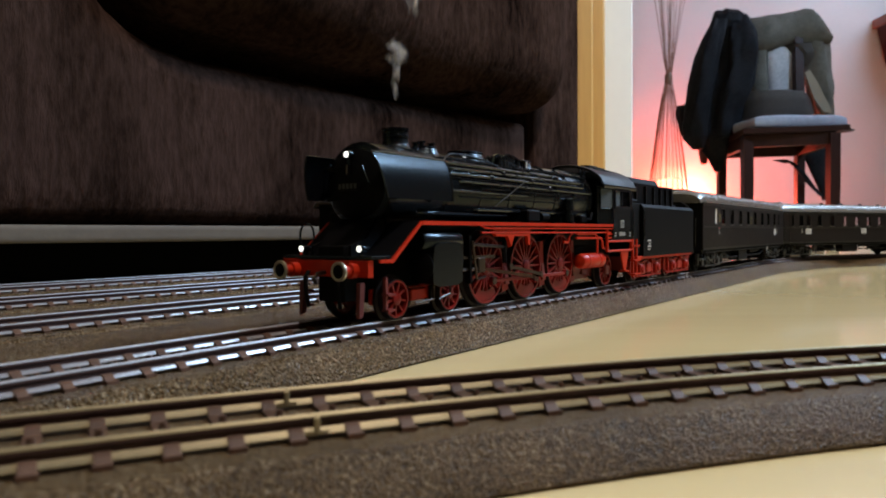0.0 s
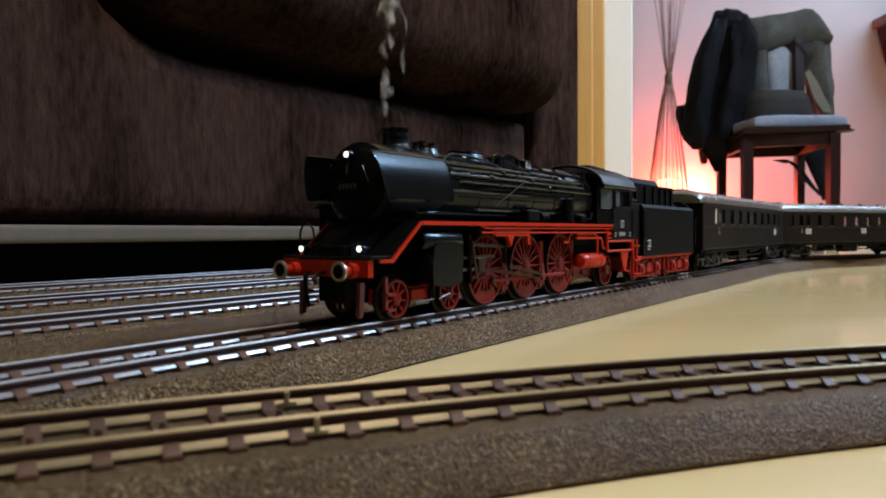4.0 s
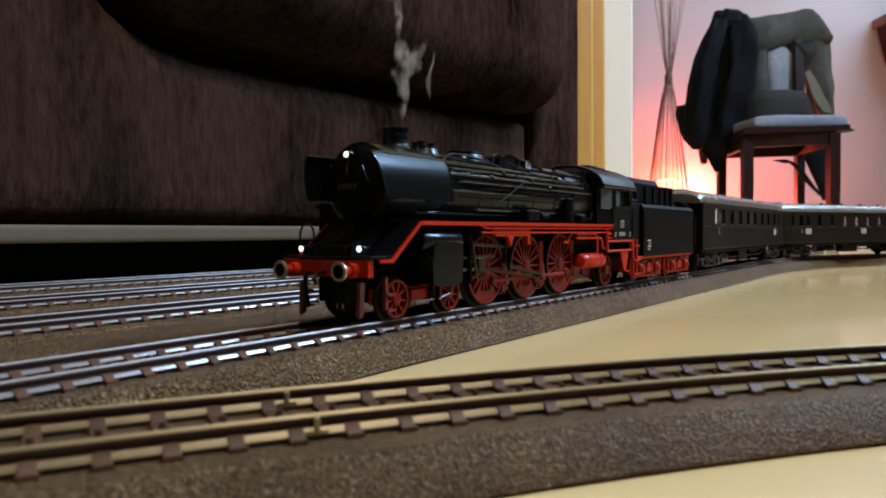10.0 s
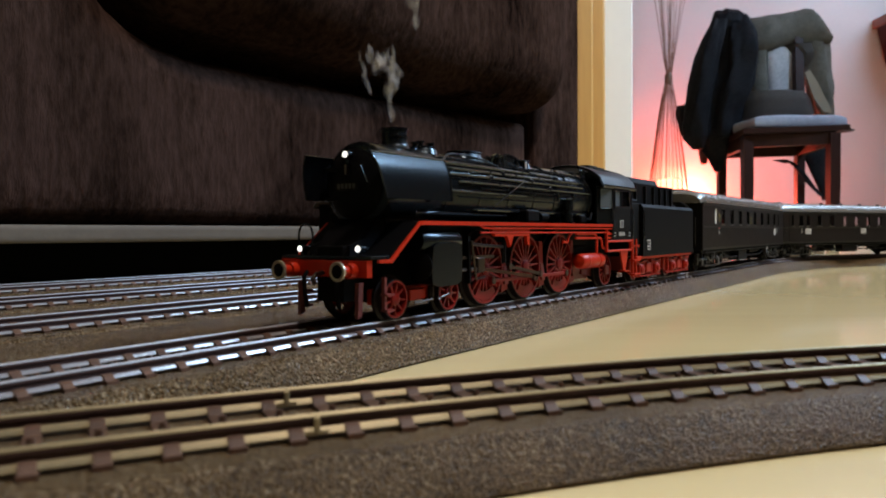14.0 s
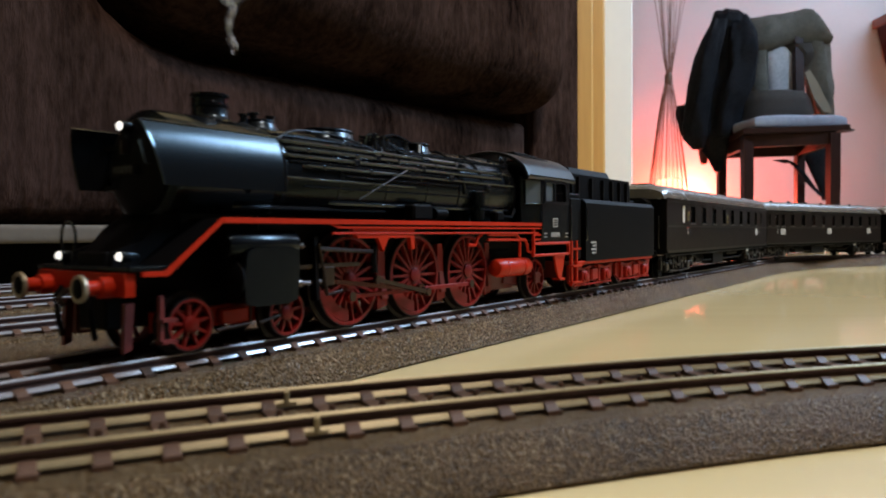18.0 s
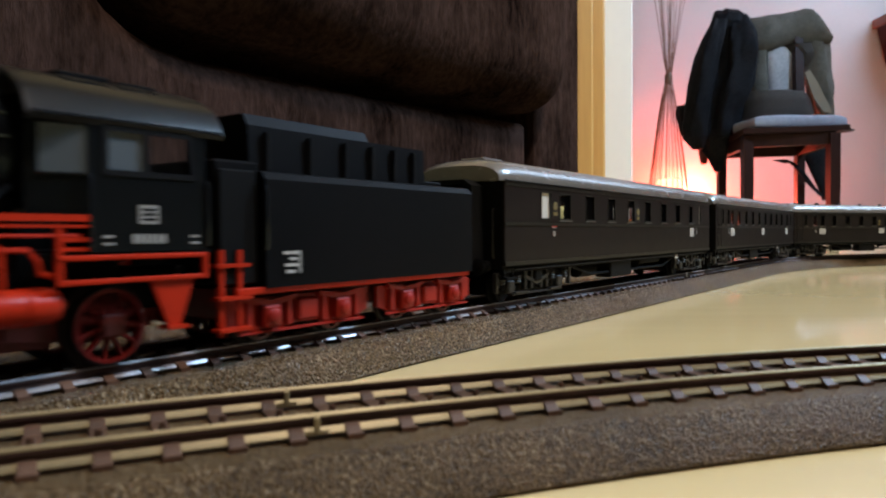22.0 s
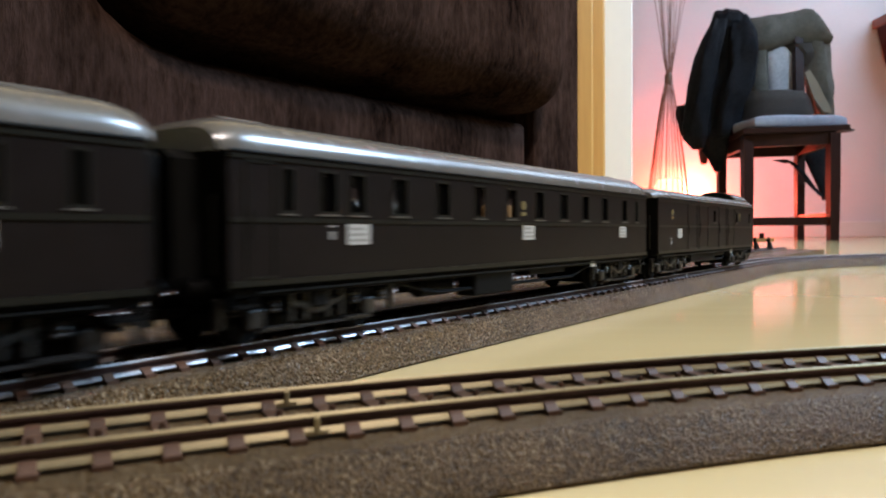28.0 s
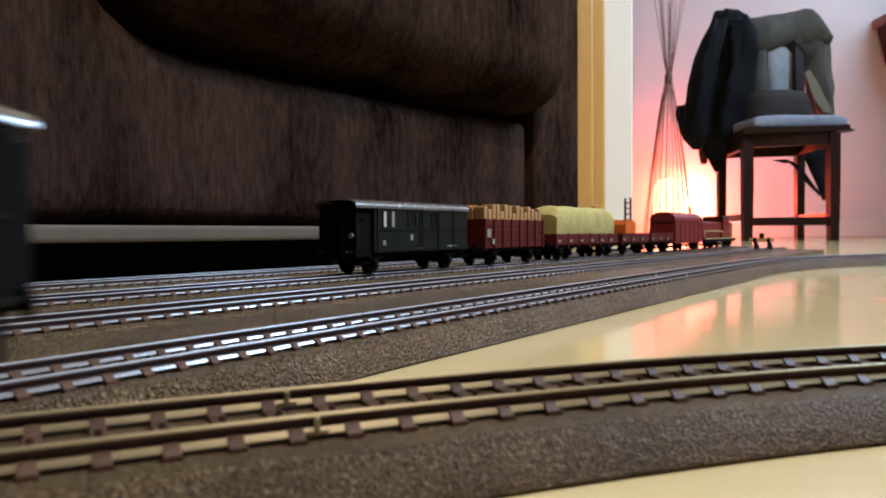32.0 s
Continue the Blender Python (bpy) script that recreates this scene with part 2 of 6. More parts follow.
# thin smoke: a veil that thins out in a noise pattern
def smoke_material(m, density):
    m.use_nodes = True
    nt = m.node_tree
    b = nt.nodes["Principled BSDF"]
    b.inputs["Base Color"].default_value = (0.92, 0.90, 0.88, 1)
    b.inputs["Roughness"].default_value = 1.0
    b.inputs["Specular IOR Level"].default_value = 0.0
    tc = nt.nodes.new("ShaderNodeTexCoord")
    n = nt.nodes.new("ShaderNodeTexNoise")
    n.inputs["Scale"].default_value, n.inputs["Detail"].default_value = 420, 6
    nt.links.new(tc.outputs["Object"], n.inputs["Vector"])
    mr = nt.nodes.new("ShaderNodeMapRange")
    mr.inputs[1].default_value, mr.inputs[2].default_value = 0.36, 0.72
    mr.inputs[3].default_value, mr.inputs[4].default_value = 0.0, density
    nt.links.new(n.outputs["Fac"], mr.inputs[0])
    nt.links.new(mr.outputs[0], b.inputs["Alpha"])


smoke_material(M_SMOKE, 0.26)


# ======== mesh building ========
class Mesh:
    """Collects faces; lengths in units of `u` metres; x may be mirrored so that r counts backwards from a train's nose."""

    def __init__(self, u=1.0, flip=False):
        self.v, self.f, self.u, self.k = [], [], u, -1 if flip else 1

    def add(self, verts, faces):
        n = len(self.v)
        self.v += [(p[0] * self.u * self.k, p[1] * self.u, p[2] * self.u) for p in verts]
        self.f += [tuple(i + n for i in f) for f in faces]
        return self

    def box(self, x0, x1, y0, y1, z0, z1, b=0.0):
        if not b:
            vs = [(x, y, z) for x in (x0, x1) for y in (y0, y1) for z in (z0, z1)]
            return self.add(vs, [(0, 1, 3, 2), (4, 6, 7, 5), (0, 4, 5, 1), (2, 3, 7, 6), (0, 2, 6, 4), (1, 5, 7, 3)])
        # chamfered box: three nested rectangles
        vs = []
        for x in (x0, x1):
            for y in (y0, y1):
                for z in (z0, z1):
                    sx, sy, sz = (b if x == x0 else -b), (b if y == y0 else -b), (b if z == z0 else -b)
                    vs += [(x, y + sy, z + sz), (x + sx, y, z + sz), (x + sx, y + sy, z)]
        me = bmesh.new()
        for p in vs:
            me.verts.new(p)
        bmesh.ops.convex_hull(me, input=me.verts)
        me.verts.index_update()
        self.add([tuple(q.co) for q in me.verts], [[q.index for q in f.verts] for f in me.faces])
        me.free()
        return self

    def prism(self, poly, a, b, axis="y"):
        """Extrudes a polygon of (p, q): axis y: p = x, q = z; axis x: p = y, q = z; axis z: p = x, q = y."""
        put = {"y": lambda p, q, t: (p, t, q), "x": lambda p, q, t: (t, p, q), "z": lambda p, q, t: (p, q, t)}[axis]
        n = len(poly)
        vs = [put(p, q, a) for p, q in poly] + [put(p, q, b) for p, q in poly]
        fs = [tuple(range(n)), tuple(range(2 * n - 1, n - 1, -1))]
        return self.add(vs, fs + [(i, (i + 1) % n, n + (i + 1) % n, n + i) for i in range(n)])

    def ring(self, poly_out, poly_in, a, b, axis="y"):
        """A frame: the strip between two polygons of equal count, extruded."""
        put = {"y": lambda p, q, t: (p, t, q), "x": lambda p, q, t: (t, p, q), "z": lambda p, q, t: (p, q, t)}[axis]
        n = len(poly_out)
        vs = [put(*p, t) for t in (a, b) for pl in (poly_out, poly_in) for p in pl]
        fs = []
        for i in range(n):
            j = (i + 1) % n
            fs += [(i, j, n + j, n + i), (2 * n + i, 3 * n + i, 3 * n + j, 2 * n + j), (i, 2 * n + i, 2 * n + j, j), (n + i, n + j, 3 * n + j, 3 * n + i)]
        return self.add(vs, fs)

    def panel(self, x0, x1, z0, z1, ya, yb, holes):
        """A wall in the xz plane, ya to yb thick, as one piece with rectangular openings (a, b, c, d) cut through."""
        xs = sorted({x0, x1, *[q for h in holes for q in h[:2]]})
        zs = sorted({z0, z1, *[q for h in holes for q in h[2:]]})
        nx, nz = len(xs), len(zs)
        vs = [(x, y, z) for y in (ya, yb) for x in xs for z in zs]
        at = lambda k, i, j: k * nx * nz + i * nz + j
        solid = lambda i, j: 0 <= i < nx - 1 and 0 <= j < nz - 1 and not any(a <= (xs[i] + xs[i + 1]) / 2 <= b and c <= (zs[j] + zs[j + 1]) / 2 <= d for a, b, c, d in holes)
        fs = []
        for i in range(nx - 1):
            for j in range(nz - 1):
                if not solid(i, j):
                    continue
                for k in (0, 1):
                    fs.append((at(k, i, j), at(k, i + 1, j), at(k, i + 1, j + 1), at(k, i, j + 1)))
                for di, dj, e in ((-1, 0, ((i, j), (i, j + 1))), (1, 0, ((i + 1, j), (i + 1, j + 1))), (0, -1, ((i, j), (i + 1, j))), (0, 1, ((i, j + 1), (i + 1, j + 1)))):
                    if not solid(i + di, j + dj):
                        fs.append((at(0, *e[0]), at(0, *e[1]), at(1, *e[1]), at(1, *e[0])))
        return self.add(vs, fs)

    def loft(self, rings, caps=True):
        n = len(rings[0])
        vs = [p for r in rings for p in r]
        fs = [(k * n + i, k * n + (i + 1) % n, (k + 1) * n + (i + 1) % n, (k + 1) * n + i) for k in range(len(rings) - 1) for i in range(n)]
        if caps:
            fs += [tuple(range(n - 1, -1, -1)), tuple((len(rings) - 1) * n + i for i in range(n))]
        return self.add(vs, fs)

    def tube(self, pts, r, n=6, r1=None):
        pts = [Vector(p) for p in pts]
        rings = []
        up = None
        for i, p in enumerate(pts):
            d = (pts[min(i + 1, len(pts) - 1)] - pts[max(i - 1, 0)]).normalized()
            if up is None:
                up = d.orthogonal().normalized()
            a = (up - d * up.dot(d)).normalized()
            up = a
            b = d.cross(a)
            rr = r if r1 is None else r + (r1 - r) * i / (len(pts) - 1)
            rings.append([p + (a * math.cos(t) + b * math.sin(t)) * rr for t in [2 * math.pi * j / n for j in range(n)]])
        return self.loft([[tuple(q) for q in r_] for r_ in rings])

    def lathe(self, prof, c, axis="z", n=20):
        """Profile of (radius, height along the axis) round the centre c."""
        rings = []
        for r, h in prof:
            ring_ = []
            for j in range(n):
                t = 2 * math.pi * j / n
                a, b = r * math.cos(t), r * math.sin(t)
                ring_.append({"z": (c[0] + a, c[1] + b, c[2] + h), "y": (c[0] + a, c[1] + h, c[2] + b), "x": (c[0] + h, c[1] + a, c[2] + b)}[axis])
            rings.append(ring_)
        return self.loft(rings)

    def to(self, name, mat, parent=None, label="", sharp=35, smooth=True):
        me = bpy.data.meshes.new(name)
        me.from_pydata(self.v, [], self.f)
        if len(self.f) < 30000:
            bm = bmesh.new()
            bm.from_mesh(me)
            bmesh.ops.recalc_face_normals(bm, faces=bm.faces)
            bm.to_mesh(me)
            bm.free()
        if smooth:
            me.shade_smooth()
            me.set_sharp_from_angle(angle=radians(sharp))
        me.materials.append(mat)
        ob = new(name, me)
        ob.parent = parent
        return tagged(ob, label)


def part(name, mesh, mat, parent, label="", at=None):
    ob = mesh.to(name, mat, parent, label)
    if at is not None:
        ob.location = at
    return ob


def shared(name, mesh_ob, parent, m):
    """One more object on the same mesh."""
    ob = new(name, mesh_ob.data)
    ob.parent = parent
    ob.matrix_basis = m
    return ob


def thing(name, label, category, group="", m=None, kind=""):
    ob = new(name)
    ob.empty_display_size = 0.01
    if m is not None:
        ob.matrix_basis = m
    return tagged(ob, label, category, group, kind)


def mm():
    return Mesh(0.001, True)


# ======== plan of the tracks ========
PHI = radians(55.54)
OFF = 0.1322
ALONG = Vector((math.cos(PHI), math.sin(PHI)))
SIDE = Vector((math.sin(PHI), -math.cos(PHI)))
RAIL_Z = 0.0105
CURVE_S, CURVE_R = 0.615, 0.4375


def plan(s, lat=0.0):
    p = ALONG * s + SIDE * (lat - OFF)
    return p


def main_path(s):
    """Point and heading (radians) of the main line: straight, then a curve to the right."""
    if s <= CURVE_S:
        return plan(s), PHI
    a = (s - CURVE_S) / CURVE_R
    c = plan(CURVE_S, CURVE_R)
    h = PHI - a
    return c + Vector((-math.sin(h), math.cos(h))) * CURVE_R, h


def straight_path(lat):
    return lambda s: (plan(s, lat), PHI)


NEAR_C, NEAR_R = Vector((0.2458, -0.483)), 0.643


def near_path(s):
    h = radians(21) - s / NEAR_R
    return NEAR_C + Vector((-math.sin(h), math.cos(h))) * NEAR_R, h


# ======== the room ========
def slab(name, x0, x1, y0, y1, z0, z1, mat, label, cat="wall"):
    return tagged(Mesh().box(x0, x1, y0, y1, z0, z1).to(name, mat), label, cat, kind="structure")


def room():
    tagged(Mesh().box(-2.7, 2.7, -2.7, 4.1, -0.1, 0.0).to("floor", M_FLOOR), "glossy beige laminate floor of the rooms", "floor", kind="structure")
    tagged(Mesh().box(-2.7, 2.7, -2.7, 4.1, 2.5, 2.6).to("ceiling", M_CEIL), "plain off-white painted ceiling", "ceiling", kind="structure")
    slab("wall_west", -2.7, -2.6, -2.6, 4.1, 0, 2.5, M_CREAMWALL, "cream painted side wall behind the sofa")
    slab("wall_south", -2.6, 2.7, -2.7, -2.6, 0, 2.5, M_DIMWALL, "unseen dark brown wall behind the camera, keeps reflections dark")
    slab("wall_north", -2.6, 2.6, 4.0, 4.1, 0, 2.5, M_WALL, "white painted end wall lit pink by a lamp")
    y0, y1, z0, z1 = WINDOW_Y - 0.26, WINDOW_Y + 0.26, WINDOW_Z - 0.42, WINDOW_Z + 0.42
    u0, u1, v0, v1 = WINDOW_2_Y - .62, WINDOW_2_Y + .62, 1.30, 2.32
    # the outer wall steps back behind the first window; each piece has its opening
    for i, (x, a, b, hole) in enumerate(((WINDOW_X, -2.6, 2.2, (y0, y1, z0, z1)), (WINDOW_2_X, 2.3, 4.1, (u0, u1, v0, v1)))):
        p = Mesh().panel(a, b, 0, 2.5, x, x + .1, [hole])
        p.v = [(q, r, c) for r, q, c in p.v]
        tagged(p.to("wall_east_" + str(i + 1), M_DIMWALL), "unseen dark brown wall with a window, keeps reflections dark", "wall", kind="structure")
    slab("wall_return", WINDOW_X, WINDOW_2_X + .1, 2.2, 2.3, 0, 2.5, M_DIMWALL, "unseen dark brown return wall, keeps reflections dark")
    tagged(Mesh().ring([(u0, v0), (u1, v0), (u1, v1), (u0, v1)], [(u0 + .05, v0 + .05), (u1 - .05, v0 + .05), (u1 - .05, v1 - .05), (u0 + .05, v1 - .05)], 2.62, 2.68, "x").to("window_2", M_WHITE),
           "unseen wide white window, added to light the end wall", "window", kind="structure")
    win = tagged(Mesh().ring([(y0, z0), (y1, z0), (y1, z1), (y0, z1)], [(y0 + .05, z0 + .05), (y1 - .05, z0 + .05), (y1 - .05, z1 - .05), (y0 + .05, z1 - .05)], WINDOW_X + .02, WINDOW_X + .08, "x").to("window_1", M_WHITE),
                 "white framed window with daylight behind", "window", kind="structure")
    part("window_sill", Mesh().box(WINDOW_X - .1, WINDOW_X, y0 - .05, y1 + .05, z0 - .03, z0), M_WHITE, win)
    # partition with the doorway
    slab("wall_partition", -2.6, 0.30, 1.72, 1.84, 0, 2.5, M_CREAMWALL, "cream painted partition wall beside the doorway")
    d = tagged(Mesh().box(0.300, 0.338, 1.66, 1.86, 0, 2.1, 0.004).to("door_frame", M_DOORWOOD), "varnished pine frame of the open doorway", "door frame", kind="structure")
    part("casing", Mesh().box(0.335, 0.3745, 1.70, 1.84, 0.0, 2.1, 0.006), M_DOORWOOD, d)
    part("skirting_block", Mesh().box(0.331, 0.352, 1.63, 1.655, 0.0, 0.095, 0.003), M_DOORWOOD, d)
    t = tagged(Mesh().box(0.3755, 0.452, 1.76, 1.84, 0, 2.5, 0.003).to("trim", M_WHITE), "white painted reveal beside the pine door frame", "door frame", kind="structure")
    tagged(Mesh().box(-2.6, 2.6, 3.982, 4.0, 0, 0.085, 0.004).to("baseboard", M_WHITE), "white painted skirting board along the end wall", "skirting board", kind="structure")


# ======== tracks ========
def sleeper_mesh():
    m = Mesh(0.001)
    m.box(-1.1, 1.1, -11.3, 11.3, 6.8, 7.95)
    for y in (-8.7, 8.7):
        for k in (-1, 1):
            # chair gripping the foot of the rail
            q = [(y + k * .2, 7.9), (y + k * .2, 9.0), (y + k * .75, 8.95), (y + k * 1.35, 8.5), (y + k * 2.1, 7.9)]
            m.prism(q if k > 0 else q[::-1], -.95, .95, "x")
    m.lathe([(0.55, 0), (0.45, 1.0)], (0, 0, 8.4), n=6)
    return m


HEAD = [(.55, 10.17), (.55, 10.28), (.52, 10.37), (.47, 10.43), (.40, 10.475), (.32, 10.5), (-.32, 10.5), (-.40, 10.475), (-.47, 10.43), (-.52, 10.37), (-.55, 10.28), (-.55, 10.17)]
WEB = [(-.24, 8.6), (.24, 8.6), (.24, 9.56), (.36, 9.62), (.54, 9.72), (.54, 10.19), (-.54, 10.19), (-.54, 9.74), (-.36, 9.62), (-.24, 9.56)]
FOOT = [(-1.12, 8.0), (1.12, 8.0), (1.14, 8.14), (.80, 8.64), (.24, 8.78), (-.24, 8.78), (-.80, 8.64), (-1.14, 8.14)]
BED = [(-19.3, 0.0), (-19.3, 0.45), (-20, 0.5), (-20, 0.9), (-16.2, 6.9), (-15.4, 7.3), (15.4, 7.3), (16.2, 6.9), (20, 0.9), (20, 0.5), (19.3, 0.45), (19.3, 0.0)]


def sweep(path, s0, s1, step, prof):
    n = max(1, int(round((s1 - s0) / step)))
    rings = []
    for i in range(n + 1):
        p, h = path(s0 + (s1 - s0) * i / n)
        sx, sy = math.sin(h), -math.cos(h)
        rings.append([(p.x + sx * a * .001, p.y + sy * a * .001, b * .001) for a, b in prof])
    return Mesh().loft(rings)


SLEEPER = None


def track(label, path, s0, s1, rail_mat, step=0.05, joints=()):
    global SLEEPER
    t = thing("model_track", label, "model track", "model railway tracks")
    part("ballast_bed", sweep(path, s0, s1, step, BED), M_BED if rail_mat is M_RAIL else M_BED_NEAR, t)
    for side in (-8.7, 8.7):
        cuts = [s0, *joints, s1]
        for a, b in zip(cuts, cuts[1:]):
            put = lambda prof: sweep(path, a + 0.00006, b - 0.00006, step, [(p + side, q) for p, q in prof])
            rail = part("rail", put(HEAD), rail_mat, t)
            part("web", put(WEB), M_WEB, rail)
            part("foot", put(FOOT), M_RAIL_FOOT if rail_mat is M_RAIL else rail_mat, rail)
    for q in joints:
        for side in (-8.7, 8.7):
            p, h = path(q)
            m = Matrix.Translation((p.x + math.sin(h) * side * .001, p.y - math.cos(h) * side * .001, 0)) @ Matrix.Rotation(h, 4, "Z")
            part("rail_joiner", Mesh(.001).box(-.5, .3, -1.5, -1.1, 8.2, 10.3, .1).box(-1.6, 1.4, -1.4, -1.15, 8.0, 8.7, .1), rail_mat, t).matrix_basis = m
    pitch = 0.0075
    for i in range(int((s1 - s0) / pitch)):
        s = s0 + (i + 0.5) * pitch
        p, h = path(s)
        m = Matrix.Translation((p.x, p.y, 0)) @ Matrix.Rotation(h, 4, "Z")
        if SLEEPER is None:
            SLEEPER = sleeper_mesh().to("sleeper", M_SLEEPER)
            SLEEPER.parent, SLEEPER.matrix_basis = t, m
        else:
            shared("sleeper", SLEEPER, t, m)
    return t


TRACK_2, TRACK_3, TRACK_4 = -0.0795, -0.1535, -0.233


def tracks():
    track("curved model track with brown rails on ballast", near_path, -0.105, 0.24, M_RAIL_OLD, 0.012, joints=(-0.0385,))
    track("straight main model track curving away, grey rails", main_path, -0.14, 1.25, M_RAIL, 0.02, joints=(0.42,))
    track("straight model siding ending at a buffer stop", straight_path(TRACK_2), -0.08, 1.20, M_RAIL, 0.1)
    track("straight model track carrying the goods train", straight_path(TRACK_3), -0.04, 1.30, M_RAIL, 0.1)
    track("straight model track beside the sofa", straight_path(TRACK_4), 0.0, 1.0, M_RAIL, 0.1)
    # moulded ballast between the tracks
    for a, b, s0, s1 in ((TRACK_2 + .0195, -.0195, -.14, 1.20), (TRACK_3 + .0195, TRACK_2 - .0195, -.08, 1.20), (TRACK_4 + .0195, TRACK_3 - .0195, -.04, 1.0), (-0.29, TRACK_4 - .0195, 0, 1.0)):
        ring0 = [plan(s0, a), plan(s0, b), plan(s1, b), plan(s1, a)]
        tagged(Mesh().prism([(q.x, q.y) for q in ring0], 0, 0.0069, "z").to("ballast_infill", M_BED), "grey-brown moulded ballast filling between model tracks", "ballast", kind="structure")
    # wedge where the near curve leaves the main line
    def far_edge(u):
        p, h = near_path(u)
        return p + Vector((-math.sin(h), math.cos(h))) * 0.0185
    poly = [plan(0.03, 0.0185), plan(0.128, 0.0185), far_edge(-.024), far_edge(-.05), far_edge(-.085)]
    tagged(Mesh().prism([(q.x, q.y) for q in poly], 0, 0.0012, "z").to("ballast_infill", M_BED), "moulded ballast wedge between main line and curve", "ballast", kind="structure")


def buffer_stop():
    m = Matrix.Translation((*plan(1.075, TRACK_2), RAIL_Z)) @ Matrix.Rotation(PHI, 4, "Z")
    t = thing("buffer_stop", "small dark buffer stop with yellow beam on the siding", "buffer stop", m=m)
    part("beam", Mesh(.001).box(-1.5, 1.5, -16, 16, 9, 14, .4), M_CREAM, t)
    part("lamp_block", Mesh(.001).box(-2, 2, -3, 3, 14, 21, .5), M_DARKWOOD, t)
    for y in (-8.7, 8.7):
        part("upright", Mesh(.001).prism([(-2, -0.2), (24, -0.2), (2, 15), (-2, 15)], y - 1.2, y + 1.2), M_UNDER, t)
        part("pad", Mesh(.001).lathe([(2.6, 0), (2.6, -2)], (-1.6, y, 11.5), "x", 10), M_UNDER, t)


# ======== rolling stock: lengths in millimetres, r counts backwards from the locomotive's first axle ========
def wheelset(parent, r, z, R, spokes, mat, name="wheelset", weight=False, rim=1.5, hub=2.2, w=0.9):
    """One axle with both spoked wheels; it turns as one piece about its axle."""
    ob = part(name, mm().tube([(0, -8, 0), (0, 8, 0)], 1.4, 8), M_UNDER, parent)
    ob.location = (-r * .001, 0, z * .001)
    spoke = None
    n = 40
    for k in (-1, 1):
        y, face = 7.6 * k, 10.7 * k
        ty = [(R - .6, y), (R + 1.0, y), (R + 1.0, y + k * 0.8), (R, y + k * 1.0), (R - 0.15, face - k * .1), (R - .6, face - k * .1)]
        nt_ = len(ty)
        part("tyre", mm().add([(rad * math.cos(2 * math.pi * j / n), yy, rad * math.sin(2 * math.pi * j / n)) for rad, yy in ty for j in range(n)], [(q * n + j, q * n + (j + 1) % n, ((q + 1) % nt_) * n + (j + 1) % n, ((q + 1) % nt_) * n + j) for q in range(nt_) for j in range(n)]), M_TYRE, ob)
        rings = [(R - .5, y + k * .3), (R - 0.5, face), (R - rim, face), (R - rim - 0.1, y + k * .3)]
        vs = [(rad * math.cos(2 * math.pi * j / n), yy, rad * math.sin(2 * math.pi * j / n)) for rad, yy in rings for j in range(n)]
        L = len(rings)
        part("wheel_rim", mm().add(vs, [(q * n + j, q * n + (j + 1) % n, ((q + 1) % L) * n + (j + 1) % n, ((q + 1) % L) * n + j) for q in range(L) for j in range(n)]), mat, ob)
        part("hub", mm().lathe([(hub, 0), (hub, face - y + k * 0.1), (hub * 0.6, face - y + k * 0.5)], (0, y, 0), "y", 16), mat, ob)
        for j in range(spokes):
            m = Matrix.Rotation(2 * math.pi * (j + .5) / spokes, 4, "Y")
            if spoke is None or spoke[0] != k:
                a, b = hub * .7, R - rim + .2
                sp = mm().loft([[(w * .62, face - k * .35, a), (-w * .62, face - k * .35, a), (-w * .62, face - k * 1.5, a), (w * .62, face - k * 1.5, a)], [(w * .36, face - k * .35, b), (-w * .36, face - k * .35, b), (-w * .36, face - k * 1.5, b), (w * .36, face - k * 1.5, b)]])
                spoke = (k, part("spoke", sp, mat, ob))
                spoke[1].matrix_basis = m
            else:
                shared("spoke", spoke[1], ob, m)
        if weight:
            arc = [(math.cos(t) * q, math.sin(t) * q) for q, ts in ((R - 1.4, range(0, 7)), (R - 4.4, range(6, -1, -1))) for t in [radians(232 + 76 * i / 6) for i in ts]]
            part("counterweight", mm().prism(arc, *sorted((10.1 * k, 10.5 * k))), mat, ob)
    return ob


def lens(parent, r, y, z, rad, label="lit round headlamp"):
    h = part("headlamp", mm().lathe([(rad * 0.7, 3.2), (rad * 1.15, 1.6), (rad * 1.25, 0), (rad * 1.02, -0.35)], (r, y, z), "x", 16), M_BLACK, parent, label)
    part("lens", mm().lathe([(rad, 0.1), (rad * 0.95, -0.45), (rad * 0.55, -0.85), (0.05, -1.0)], (r, y, z), "x", 16), M_LENS, h)
    part("bracket", mm().box(r + 0.4, r + 1.8, y - 0.5, y + 0.5, z - rad - 1.6, z - rad), M_BLACK, h)
    return h


def buffer(parent, r, y, z, k=-1, mat=None, plate_r=2.6):
    """k -1: at the front, pointing to smaller r."""
    b = part("buffer", mm().lathe([(1.9, 0), (1.9, 2.8 * k), (1.3, 2.9 * k), (1.3, 5.6 * k)], (r, y, z), "x", 14), mat or M_UNDER, parent)
    part("plate", mm().lathe([(1.2, 5.4 * k), (plate_r, 5.9 * k), (plate_r, 6.3 * k), (plate_r * 0.6, 6.7 * k), (0.05, 6.8 * k)], (r, y, z), "x", 20), M_MATT if mat else M_UNDER, b)
    if mat:
        m = mm()
        m.lathe([(plate_r + .05, 5.7 * k), (plate_r + .30, 5.9 * k), (plate_r + .30, 6.45 * k), (plate_r + .0, 6.6 * k), (plate_r - 0.25, 6.5 * k)], (r, y, z), "x", 24)
        part("rim", m, M_BRASS, b, "pale brass ring")
    return b


BOIL_Z, BOIL_R = 36.4, 11.4


